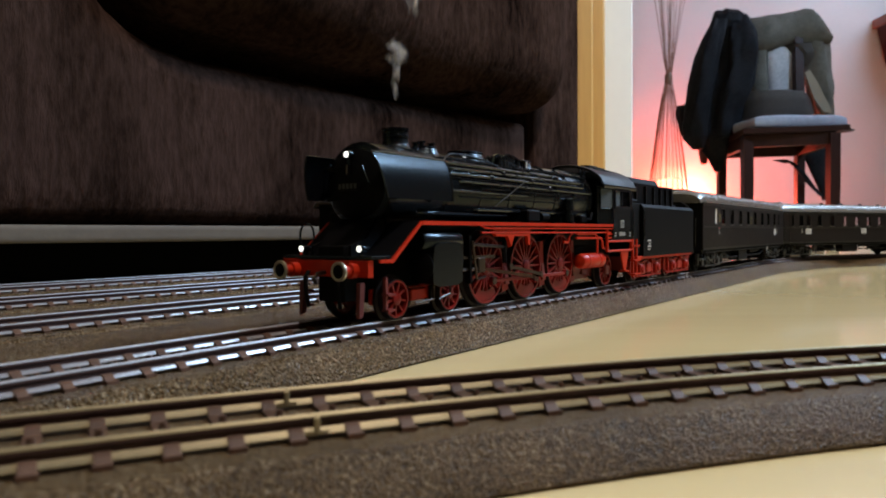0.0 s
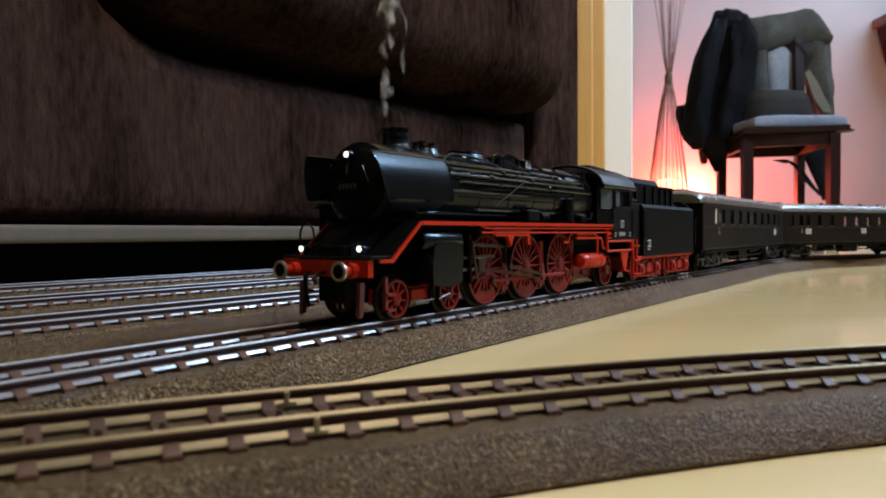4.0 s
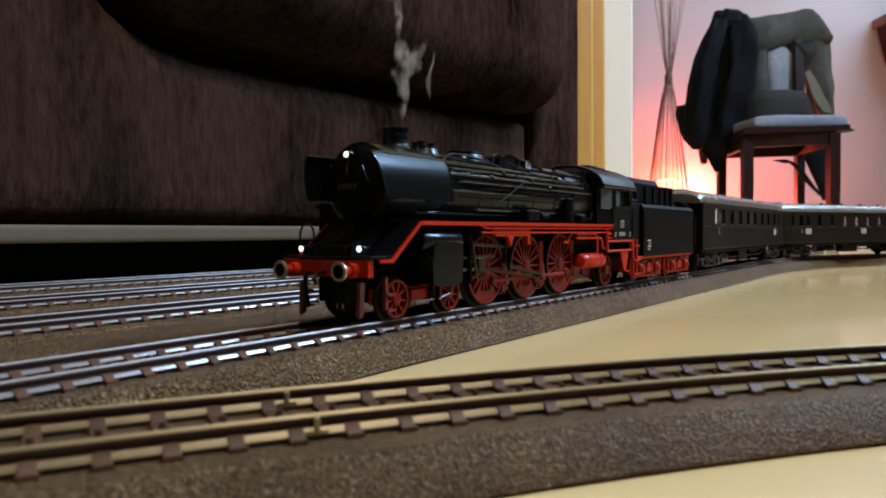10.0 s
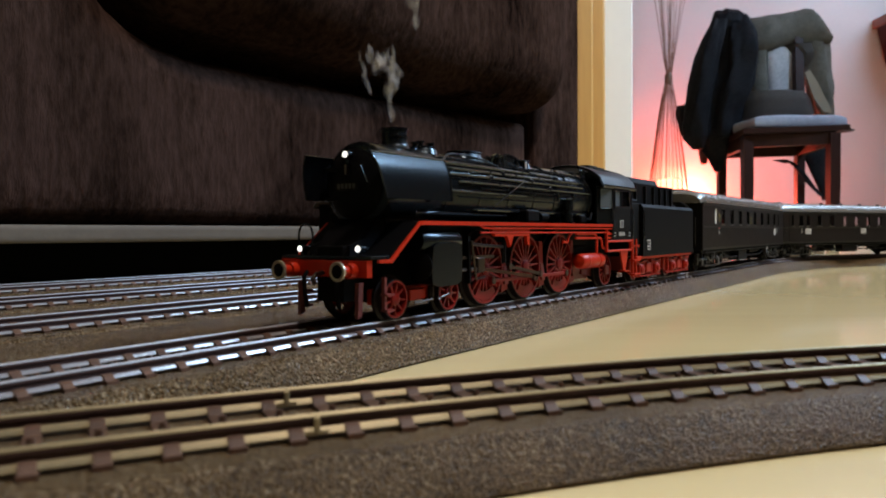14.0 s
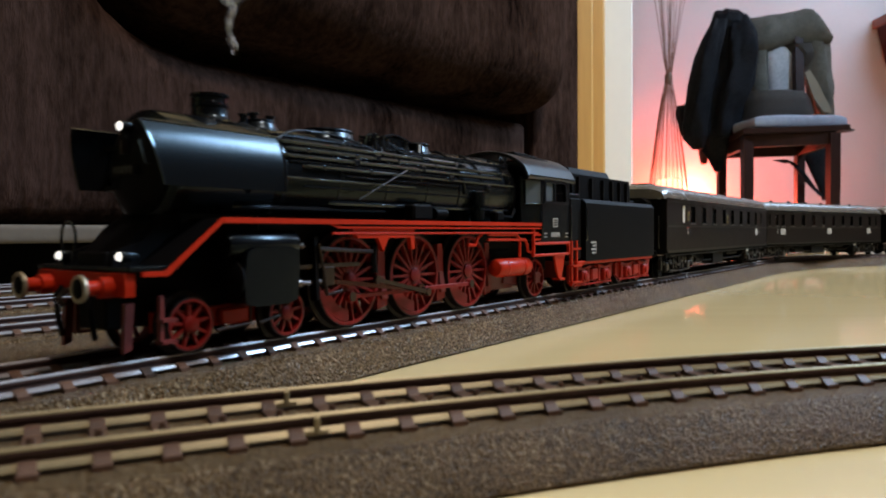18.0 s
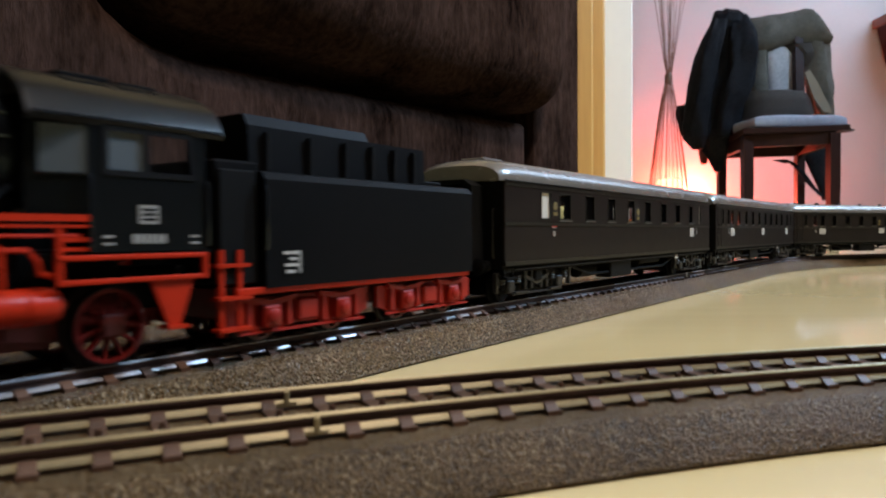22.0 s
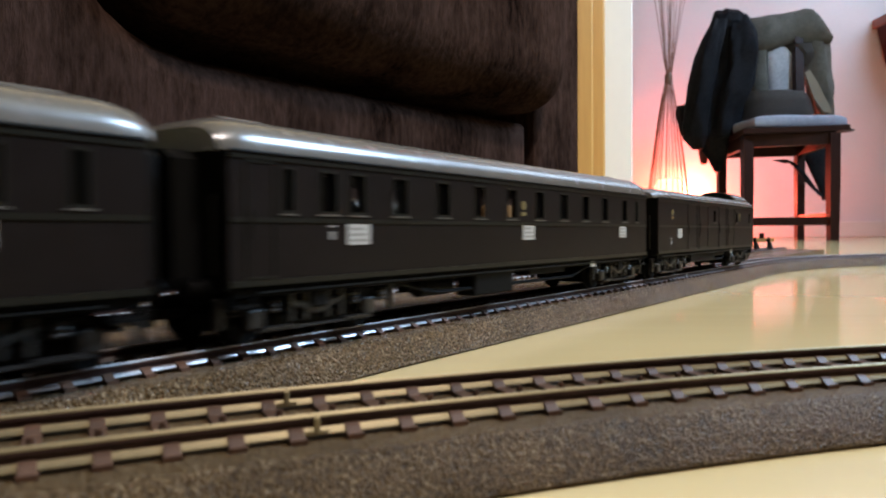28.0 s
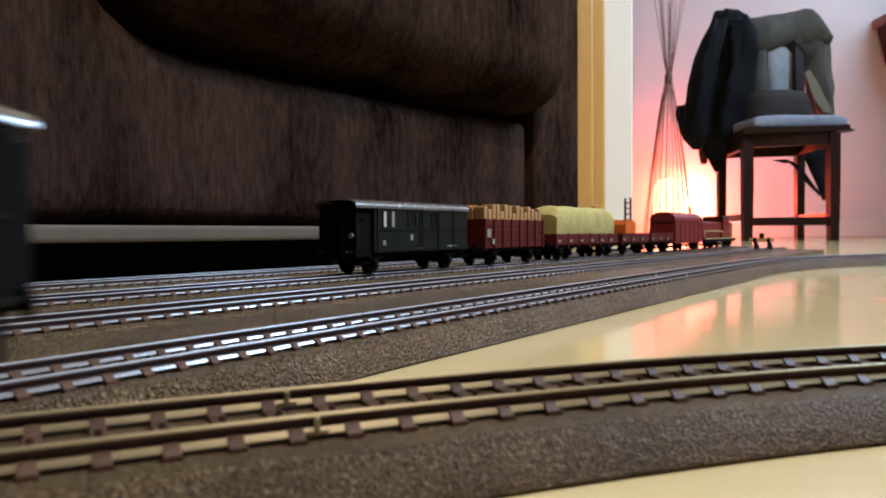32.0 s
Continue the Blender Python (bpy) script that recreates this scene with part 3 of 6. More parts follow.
def round_section(r0, r1, R, z, n=40, steps=None):
    prof = steps or [(R, r0), (R, r1)]
    return mm().lathe([(a, b) for a, b in prof], (0, 0, z), "x", n)


def on_boiler(ang, extra=0.5):
    """y, z on the boiler's left side; ang in degrees above the horizontal."""
    a = radians(ang)
    return (BOIL_R + extra) * math.cos(a), BOIL_Z + (BOIL_R + extra) * math.sin(a)


def locomotive():
    t = thing("steam_locomotive", "black and red model steam locomotive with lit headlamps", "model locomotive", "express train")
    P = lambda n, m, mat, lab="": part(n, m, mat, t, lab)
    # frame and front
    P("main_frame", mm().box(-14, 150, -4.6, 4.6, 5.5, 20, .3), M_UNDER)
    bb = P("buffer_beam", mm().prism([(-16.4, 12.2), (-14.4, 12.2), (-14.4, 16.4), (-16.4, 16.4)], -14.6, 14.6), M_RED, "red buffer beam")
    part("coupling_hook", mm().tube([(-16, 0, 13.2), (-19, 0, 13.0), (-20.2, 0, 11.8), (-19.4, 0, 10.4)], 0.6, 6), M_STEEL, bb)
    for y in (-10.1, 10.1):
        buffer(t, -15.8, y, 13.9, -1, M_RED, 2.15)
        P("rail_guard", mm().prism([(-12.6, 10.5), (-10.8, 10.5), (-11.4, 2.0), (-13.0, 1.4)], y - 2.6, y - 1.4), M_DKRED)
        P("brake_hose", mm().tube([(-16.4, y * .55, 13.5), (-17.6, y * .55, 12), (-17.4, y * .55, 8), (-16.6, y * .55, 4.2)], 0.55, 6), M_MATT)
    P("front_step", mm().box(-9.5, -6.5, 13.2, 15.4, 3.2, 3.8).box(-9.5, -8.7, 13.6, 14.6, 3.2, 12).box(-9.5, -6.5, 13.2, 15.4, 7.2, 7.8), M_DKRED)
    P("front_step", mm().box(-9.5, -6.5, -15.4, -13.2, 3.2, 3.8).box(-9.5, -8.7, -14.6, -13.6, 3.2, 12).box(-9.5, -6.5, -15.4, -13.2, 7.2, 7.8), M_DKRED)
    P("front_platform", mm().box(-16, -6, -15.6, 15.6, 16.6, 17.5, .2), M_BLACK)
    for k in (-1, 1):
        P("sloping_plate", mm().prism([(-9.6, 16.8), (-8.8, 16.6), (4, 26.0), (3.2, 26.4)], k * 6.5, k * 16.2), M_MATT)
        P("red_sloping_edge", mm().prism([(-14.5, 15.8), (-9.6, 15.7), (-9.1, 15.9), (3.3, 25.75), (3.0, 26.4), (-9.7, 16.6), (-14.5, 16.6)], k * 16.3, k * 17.0), M_RED, "bright red edge strip")
        P("side_apron", mm().prism([(-14, 17.4), (-9, 17.4), (3, 26.4), (3, 27), (-3, 27), (-8, 22), (-14, 20)], k * 6.2, k * 7.0), M_MATT)
        P("running_board", mm().box(3, 137.5, min(k * 8, k * 16.4), max(k * 8, k * 16.4), 25.4, 26.3), M_MATT)
        P("red_board_edge", mm().box(3, 137.4, *sorted((k * 16.4, k * 17.1)), 25.3, 26.4), M_RED, "bright red edge strip")
        P("red_pipe", mm().tube([(34, k * 16.2, 23.2), (136, k * 16.2, 23.0)], 0.32, 6), M_RED)
        P("lower_flange", mm().prism([(33, 25.2), (36, 24.3), (137.3, 24.3), (137.3, 24.8), (37, 24.8), (34, 25.3)], *sorted((k * 16.2, k * 16.8))), M_RED)
    P("front_apron", mm().prism([(-14, 17.4), (-6, 17.4), (5, 26.5), (5, 28), (-2, 28), (-7.5, 24.5)], -6.3, 6.3), M_MATT)
    P("saddle", mm().prism([(-8.5, 17), (8.5, 17), (7, 29), (-7, 29)], 0, 20, "x"), M_BLACK)
    for y in (-10.1, 10.1):
        lens(t, -14.2, y, 19.2, .86)
    lens(t, -7.4, 0.0, 44.1, .92)
    P("lamp_post", mm().box(-7, -3, -0.7, 0.7, 43.0, 44.2).box(-5.6, -4.8, -.5, .5, 40, 44), M_BLACK)
    # handrail loop over the far front lamp
    loop = lambda y: [(-13, y + 2.6 * math.cos(a), 22.5 + 3.4 * math.sin(a)) for a in [radians(-40 + 260 * i / 14) for i in range(15)]]
    P("front_grab_rail", mm().tube(loop(-9.5), 0.3, 5), M_PIPE)
    # boiler
    P("smokebox", round_section(0, 0, 0, BOIL_Z, steps=[(10.3, -3.4), (11.5, -2.6), (11.7, -1.6), (11.7, 21.6), (11.4, 22.2)]), M_BLACK)
    d = P("smokebox_door", mm().lathe([(9.6, -3.3), (9.6, -3.9), (8.2, -4.9), (5.5, -5.9), (2.5, -6.4), (0.05, -6.6)], (0, 0, BOIL_Z), "x", 36), M_MATT)
    part("hinge_strap", mm().box(-6.0, -4.6, -8.5, 2, 40.0, 40.9).box(-6.0, -4.6, -8.5, 2, 32.0, 32.9), M_MATT, d)
    part("door_rail", mm().tube([(-5.0, 4.6, 41.2), (-6.9, 4.8, 41), (-6.9, 6.9, 36.6), (-5.2, 7, 36.2)], 0.22, 5), M_PIPE, d)
    part("number_plate", mm().box(-7.3, -6.7, -3.8, 3.8, 34.6, 36.8), M_MATT, d)
    for i in range(5):
        part("print_bar", mm().box(-7.4, -7.3, -3.2 + i * 1.35, -2.3 + i * 1.35, 35.0, 36.4), M_PRINT, d)
    part("dart_handle", mm().box(-7.6, -6.4, -0.35, 0.35, 38.8, 41.4), M_STEEL, d)
    barrel = P("boiler_barrel", round_section(0, 0, 0, BOIL_Z, steps=[(11.0, 22), (11.4, 23), (11.4, 92), (11.8, 96), (12.0, 128), (11.6, 130)]), M_BLACK)
    for r in (24, 42, 60, 78, 94, 111, 126):
        R = 11.5 if r < 93 else 11.75 + (r - 94) * .007
        part("band", round_section(0, 0, 0, BOIL_Z, steps=[(R, r), (R + .14, r + .1), (R + .14, r + 1.1), (R, r + 1.2)]), M_BLACK, barrel)
    P("firebox", mm().box(96, 130, -9.4, 9.4, 17, 36, 1.0), M_MATT)
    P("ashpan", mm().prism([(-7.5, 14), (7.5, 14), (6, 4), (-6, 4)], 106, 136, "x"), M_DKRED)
    P("boiler_underside", mm().box(20, 98, -6.5, 6.5, 20, 28, .6), M_MATT)
    # chimney and domes
    P("chimney", mm().lathe([(5.6, 0), (4.3, 0.8), (3.85, 1.7), (3.75, 3.3), (3.95, 3.5), (3.95, 4.2), (3.75, 4.4), (3.8, 5.3), (4.1, 5.6), (4.1, 6.2), (3.3, 6.3), (3.2, 2.5)], (13.4, 0, 47.0), "z", 28), M_BLACK, "black chimney with a ringed rim")
    dome = lambda r, ry, rx, h, n="dome": P(n, mm().loft([[(r + rx * a * math.cos(u), ry * a * math.sin(u), z) for u in [2 * math.pi * j / 24 for j in range(24)]] for a, z in ((1.25, 46.0), (1.05, 47.2), (1.0, 47.2 + h * .5), (0.94, 47.2 + h * .8), (0.72, 47.2 + h), (0.3, 47.3 + h))]), M_BLACK)
    dome(26.6, 4.6, 4.6, 1.6, "feed_dome")
    dome(50.6, 5.2, 7.4, 2.1, "sand_dome")
    dome(85.6, 5.0, 5.6, 1.9, "steam_dome")
    for r, rx, ry, z in ((26.6, 4.2, 4.2, 48.7), (50.6, 7.6, 5.2, 49.2), (85.6, 5.8, 5.2, 49.0)):
        P("dome_lid", mm().loft([[(r + rx * a * math.cos(u), ry * a * math.sin(u), z + dz) for u in [2 * math.pi * j / 24 for j in range(24)]] for a, dz in ((.8, -.2), (1.0, .1), (.98, .45), (.7, .7), (.2, .8))]), M_BLACK)
    for rr, hh in ((21.6, 50.0), (24.4, 50.6), (29.5, 50.4)):
        P("safety_valve", mm().lathe([(1.5, 0), (1.2, 1.2), (0.8, 1.4), (0.8, hh - 47.2), (1.3, hh - 47.1), (1.3, hh - 46.7)], (rr, 1.2, 46.8), "z", 10), M_PIPE)
    ridge = [(61, 45.6), (64, 47.6), (68, 49.6), (72, 50.2), (76, 49.7), (80, 48.6), (80, 46.4), (75, 47.4), (70, 47.6), (65, 45.6)]
    sb = P("sand_box", mm().prism(ridge, -3.4, 4.2), M_BLACK)
    part("end_block", mm().box(79.6, 82.6, 1.2, 6.6, 43.6, 49.0, .3), M_BLACK, sb)
    part("end_plate", mm().box(80.4, 81.2, 6.6, 6.8, 45.6, 48.4), M_PALE, sb, "pale end strip")
    part("edge_rib", mm().tube([(62, 4.2, 46.6), (66, 4.4, 49.2), (71, 4.4, 50.5), (76, 4.4, 50.0), (80, 4.4, 48.9)], .3, 5), M_PIPE, sb)
    part("mount", mm().box(66, 76, -3, 3, 45.4, 48, .3), M_MATT, sb)
    for r, y, z in ((60.4, 6.4, 47.4), (62.6, 7.6, 46.6), (59.2, 8.0, 46.0), (65.4, 7.0, 46.6), (74.0, 6.8, 46.4)):
        P("valve_body", mm().lathe([(.5, -1.8), (1.15, -1.2), (1.25, 0), (.8, .9), (.8, 1.6), (1.0, 1.7), (1.0, 2.1)], (r, y, z), "z", 9), M_PIPE)
    for pts in ([(57, 4.5, 48.6), (59, 6.4, 48.0), (60.5, 8.6, 45.6), (61, 9.6, 43.6)], [(63, 6.2, 48.4), (66, 7.8, 46.8), (69, 9.0, 45.0), (75, 9.2, 44.4), (79.6, 6.4, 45.4)], [(66, 6.2, 47.8), (70, 7.4, 46.4), (74, 8.2, 45.6), (79.6, 5.6, 46.6)]):
        P("hose", mm().tube(pts, .42, 6), M_PIPE)
    for i in range(4):
        P("wash_out_plug", mm().lathe([(0.75, 0), (0.75, 0.7), (0.35, 0.9)], (112 + i * 3.6, 7.6, 45.2), "z", 8), M_BRIGHT)
    for i in range(3):
        P("valve", mm().tube([(57 + i * 2.4, 6.2, 45.4), (57 + i * 2.4, 7.2, 48.4 - i * .4), (58.4 + i * 2.4, 7.8, 49)], 0.55, 6), M_PIPE)
    # pipes and rails along the boiler
    for ang, r0, r1, rad in ((47, 24, 127, .40), (38, 24, 96, .50), (29, 26, 128, .42), (20, 24, 120, .45), (10, 30, 128, .36), (-4, 24, 72, .36), (-30, 40, 126, .5), (-38, 12, 62, .45)):
        y, z = on_boiler(ang, 0.75)
        P("boiler_pipe", mm().tube([(r0, y - 1, z), (r0 + 1, y, z), (r1 - 1, y, z), (r1, y - 1, z)], rad, 6), M_PIPE)
        if ang in (47, 29, 10):
            for r in range(int(r0) + 6, int(r1), 17):
                P("stanchion", mm().lathe([(0.55, -1.4), (0.6, 0.35), (0.3, 0.5)], (r, y, z), "y", 6), M_PIPE)
    arc = [(24 + 34 * q, *on_boiler(40 + 34 * math.sin(math.pi * q) * .9, 0.9)) for q in [i / 12 for i in range(13)]]
    P("bent_pipe", mm().tube(arc, 0.30, 6), M_CABROOF)
    P("bent_pipe", mm().tube([(60, *on_boiler(68, .6)), (66, *on_boiler(50, .9)), (72, *on_boiler(40, .9)), (82, *on_boiler(36, .9))], .42, 6), M_PIPE)
    for r, a0, a1 in ((58, 72, 20), (63, 66, 12), (71, 60, 4), (92, 70, -8), (104, 66, 14), (120, 64, 8)):
        P("feed_pipe", mm().tube([(r + .06 * (a0 - q), *on_boiler(q, .8)) for q in [a0 + (a1 - a0) * i / 8 for i in range(9)]], .3, 5), M_PIPE)
    for ang, r0, r1 in ((54, 30, 120), (33, 34, 122), (24, 60, 126), (15, 26, 90), (3, 44, 124), (-12, 30, 110)):
        y, z = on_boiler(ang, .45)
        P("conduit", mm().tube([(r0, y, z), (r1, y, z)], .2, 5), M_PIPE)
    for r, ang in ((47, 20), (56, 30), (75, 22), (88, 12), (97, 34), (109, 4), (118, 26)):
        y, z = on_boiler(ang, .6)
        P("clack_box", mm().box(r, r + 2.2, y - .9, y + .7, z - .8, z + .9, .25), M_PIPE)
    for i in range(9):
        P("rivet_cap", mm().lathe([(.42, 0), (.42, .35), (.2, .5)], (98 + i * 3.3, *on_boiler(58, .1)), "z", 7), M_BRIGHT)
    P("reach_rod", mm().tube([(67, 12.9, 40.0), (46, 14.0, 31.4)], 0.16, 6), M_STEEL, "thin tan steel rod")
    P("air_pump", mm().lathe([(1.9, 0), (2.2, .4), (2.2, 3.6), (1.3, 3.9), (1.3, 4.6), (2.3, 4.9), (2.3, 9), (1.5, 9.5)], (103, 12.4, 26.6), "z", 14), M_BLACK)
    P("feed_pump", mm().box(68, 77, 10.5, 14.2, 26.6, 31, .6).lathe([(1.6, 0), (1.6, 5.5)], (79, 12.6, 28.6), "x", 12), M_MATT)
    P("injector", mm().box(112, 117, 11, 14, 26.6, 30, .6).tube([(117, 12.6, 28.5), (124, 12.6, 28.2), (127, 12, 31)], .5, 6), M_MATT)
    for q in range(5):
        P("hand_wheel", mm().lathe([(0.9, 0), (0.9, .3)], (124 + (q % 3) * 1.7, 9.5 - q * .4, 45.5 + (q % 2) * 2.0), "y", 8).tube([(124 + (q % 3) * 1.7, 9.2, 44), (126 + (q % 3) * 1.6, 6.0, 50.4)], .22, 5), M_PIPE)
    # smoke deflectors
    for k in (-1, 1):
        cols = []
        for r in [-11 + 33 * i / 10 for i in range(11)]:
            col = []
            for j in range(9):
                q = j / 8
                z = 32.2 + 11.9 * q
                y = 14.2 - 0.35 * q - 2.6 * q ** 3
                rr = r + (3.2 * (1 - q) * (1 - (r + 11) / 33))
                col.append((rr, y * k, z))
            cols.append(col)
        rings = [[*c, *[(p[0], p[1] - .45 * k, p[2]) for p in reversed(c)]] for c in cols]
        dfl = P("smoke_deflector", mm().loft(rings), M_BLACK, "curved black smoke deflector plate")
        part("edge_bead", mm().tube([cols[0][j] for j in range(9)] + [c[8] for c in cols[1:]] + [cols[10][j] for j in range(7, -1, -1)], 0.28, 5), M_PIPE, dfl)
        for r in (-2, 14):
            part("stay", mm().tube([(r, k * 12.4, 41), (r, k * 10.5, 42)], .35, 5).tube([(r, k * 13.6, 33), (r, k * 11, 32)], .35, 5), M_PIPE, dfl)
    # cab
    cab = P("cab_side", mm().ring([(137.5, 20.2), (160.2, 20.2), (160.2, 42.3), (137.5, 42.3)], [(140.2, 33.6), (157.4, 33.6), (156.4, 40.8), (140.2, 40.8)], 15.9, 16.7), M_BLACK)
    P("cab_side", mm().ring([(137.5, 20.2), (160.2, 20.2), (160.2, 42.3), (137.5, 42.3)], [(140.2, 33.6), (157.4, 33.6), (156.4, 40.8), (140.2, 40.8)], -16.7, -15.9), M_BLACK)
    P("cab_front", mm().prism([(-15.8, 25.5), (15.8, 25.5), (15.8, 42.0), (9, 48.5), (-9, 48.5), (-15.8, 42.0)], 136.7, 137.5, "x"), M_BLACK)
    P("cab_floor", mm().box(138, 162, -15.5, 15.5, 19.6, 20.4), M_MATT)
    sw = P("side_window", mm().ring([(139.6, 33.0), (158.0, 33.0), (157.0, 41.4), (139.6, 41.4)], [(140.6, 34.0), (157.0, 34.0), (156.1, 40.4), (140.6, 40.4)], 16.6, 17.0).box(147.4, 148.4, 16.55, 16.95, 33.8, 40.6), M_PIPE)
    part("pane", mm().box(140.4, 147.5, 16.15, 16.25, 33.8, 40.6), M_CABGLASS, sw)
    part("pane", mm().box(148.3, 156.6, 16.05, 16.15, 33.8, 40.6), M_PANE, sw)
    for k in (-1, 1):
        # slanting front corner of the cab with its own pane
        slant = P("cab_corner", mm().prism([(137.6, k * 16.7), (128.6, k * 13.6), (128.6, k * 12.8), (137.6, k * 15.9)], 26.4, 42.0, "z"), M_BLACK)
        part("pane", mm().prism([(137.0, k * 16.65), (130.4, k * 14.4), (130.4, k * 14.2), (137.0, k * 16.45)], 33.2, 40.8, "z"), M_CABGLASS, slant)
        part("pane_frame", mm().tube([(137.2, k * 16.75, 33.0), (130.2, k * 14.4, 33.0), (130.2, k * 14.4, 41.0), (137.2, k * 16.75, 41.0), (137.2, k * 16.75, 33.0)], .28, 5), M_PIPE, slant)
    P("cab_front_wing", mm().box(131, 137, -12.6, 12.6, 27, 40, .4), M_BLACK)
    sec = [(y, 42.0 + 9.2 * math.sqrt(max(0, 1 - (y / 17.4) ** 2)) ** 1.15) for y in [-17.4 + 34.8 * i / 20 for i in range(21)]]
    roof = P("cab_roof", mm().loft([[(r, y, z + dz) for y, z in sec] + [(r, y * .96, z + dz - 0.9) for y, z in reversed(sec)] for r, dz in ((127.5, -.25), (128.5, 0), (163.2, 0), (164, -.2))]), M_CABROOF)
    part("roof_vent", mm().box(138, 148, -6, 6, 50.4, 51.6, .3).box(150, 158, -5, 5, 50.5, 51.5, .3), M_MATT, roof)
    for r0, r1 in ((136.5, 144.5), (146.5, 154.5)):
        ys = [4.6 + 6.2 * i / 6 for i in range(7)]
        zs = [42.0 + 9.2 * math.sqrt(1 - (q / 17.4) ** 2) ** 1.15 for q in ys]
        part("roof_hatch", mm().prism([*zip(ys, [q + .16 for q in zs]), *reversed([*zip(ys, [q - .2 for q in zs])])], r0, r1, "x"), M_UNDER, roof)
    part("gutter", mm().tube([(128, 17.3, 42.2), (163.5, 17.3, 42.2)], .32, 5), M_PIPE, roof)
    em = part("plate", mm().box(146.2, 150.0, 16.7, 16.9, 25.0, 28.2), M_DIM, cab, "small pale square plate")
    for i in range(3):
        part("print_bar", mm().box(146.7, 149.5, 16.9, 16.96, 25.5 + i * .85, 26.0 + i * .85), M_MATT, em)
    for i in range(6):
        part("print_bar", mm().box(145.0 + i * 1.15, 145.8 + i * 1.15, 16.7, 16.8, 21.6, 23.2), M_DIM, cab)
    for r in (139.6, 156.6):
        part("print_bar", mm().box(r, r + 2, 16.7, 16.8, 22.6, 23.0).box(r, r + 2, 16.7, 16.8, 21.4, 21.8), M_DIM, cab)
    for r in (137.4, 160.4):
        P("grab_rail", mm().tube([(r, 16.9, 21), (r, 17.2, 22), (r, 17.2, 32), (r, 16.9, 33)], .3, 5), M_PIPE)
    # below the cab
    P("cab_step", mm().box(132.0, 160.5, 15.8, 16.9, 18.9, 19.8, .2).box(132.0, 160.5, 15.6, 16.7, 14.9, 15.8, .2).box(132.0, 132.9, 15.8, 16.7, 15, 24.4).box(159.6, 160.5, 15.7, 16.8, 15, 19.8), M_RED, "bright red step frame")
    P("hanging_step", mm().prism([(149, 15), (158, 15), (154.8, 6.4), (152.6, 6.4)], 15.2, 15.9).box(151.8, 156, 13.6, 16.9, 6.0, 6.7), M_RED)
    P("red_brackets", mm().box(132.5, 138, 15.8, 16.5, 22.0, 22.7).box(132.5, 138, 15.8, 16.5, 20.5, 21.1), M_RED)
    P("air_reservoir", mm().lathe([(0.6, -.6), (2.4, 0), (3.0, 1.0), (3.0, 20), (2.4, 21), (0.6, 21.6)], (112.6, 12.8, 11.8), "x", 18), M_RED, "red air reservoir tank")
    P("tank_strap", mm().lathe([(3.15, 0), (3.15, .9)], (117, 12.8, 11.8), "x", 18).lathe([(3.15, 0), (3.15, .9)], (128, 12.8, 11.8), "x", 18), M_RED)
    P("red_pipe", mm().tube([(104, 15.6, 22.6), (122, 15.6, 22.4), (124, 15.6, 21), (124.2, 15.4, 15)], .5, 6), M_RED)
    P("red_pipe", mm().tube([(104, 15.4, 21.0), (128, 15.4, 20.8), (129.5, 15.4, 19), (130, 15.2, 17), (133, 15.0, 16.4)], .5, 6), M_RED)
    P("red_pipe", mm().tube([(93, 15.2, 19.6), (97, 15.2, 19.4), (98, 15.2, 21.4), (101, 15.2, 22.8)], .5, 6), M_RED)
    # cylinders
    for k in (-1, 1):
        prof = [(8.5, 9.2), (8.2, 12), (8.4, 16), (9.0, 19.4), (11.0, 20.4), (21, 20.4), (23.0, 19.6), (23.2, 16), (22.6, 9.2), (20, 8.4), (11, 8.4)]
        cyl = P("cylinder_block", mm().prism(prof, *sorted((k * 9.5, k * 16.8))), M_BLACK)
        part("valve_chest", mm().lathe([(2.6, 0), (3.0, .8), (3.0, 18), (2.5, 19)], (5.4, k * 13.4, 21.0), "x", 16), M_BLACK, cyl)
        part("cylinder_cover", mm().lathe([(3.8, 0), (4.1, -.8), (2.6, -1.4), (.4, -1.6)], (8.3, k * 13.2, 14), "x", 18), M_MATT, cyl)
        part("gland", mm().lathe([(2.2, 0), (2.2, 1.2), (1.1, 1.4), (1.1, 3.6)], (23, k * 13.4, 12.2), "x", 12).lathe([(1.6, 0), (1.6, 1.6), (.7, 1.8), (.7, 4)], (23.4, k * 13.4, 20.4), "x", 12), M_STEEL, cyl)
        part("drain_pipe", mm().tube([(11, k * 15, 8.6), (11, k * 15, 5), (3, k * 14.5, 4.4)], .35, 5).tube([(19, k * 15, 8.6), (19, k * 15, 6.0), (14, k * 14.5, 4.8)], .35, 5), M_STEEL, cyl)
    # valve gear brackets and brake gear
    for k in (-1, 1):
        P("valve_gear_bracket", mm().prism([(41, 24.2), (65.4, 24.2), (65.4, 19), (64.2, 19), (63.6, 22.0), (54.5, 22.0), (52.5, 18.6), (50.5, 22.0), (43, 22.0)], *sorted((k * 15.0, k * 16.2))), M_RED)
        P("guide_yoke", mm().prism([(29.8, 22.5), (31.0, 22.5), (31.6, 8.5), (30.6, 8.0)], *sorted((k * 12.6, k * 14.6))), M_MATT)
        P("slide_bar", mm().box(24, 46, *sorted((k * 12.4, k * 14.0)), 15.3, 16.2), M_STEEL)
        P("expansion_link", mm().tube([(51.0, k * 14.6, 20.5), (50.2, k * 14.8, 17), (50.6, k * 14.8, 13.5)], .8, 6), M_MATT)
        P("radius_rod", mm().tube([(31, k * 14.6, 19.8), (51, k * 14.6, 18.6)], .55, 6), M_STEEL)
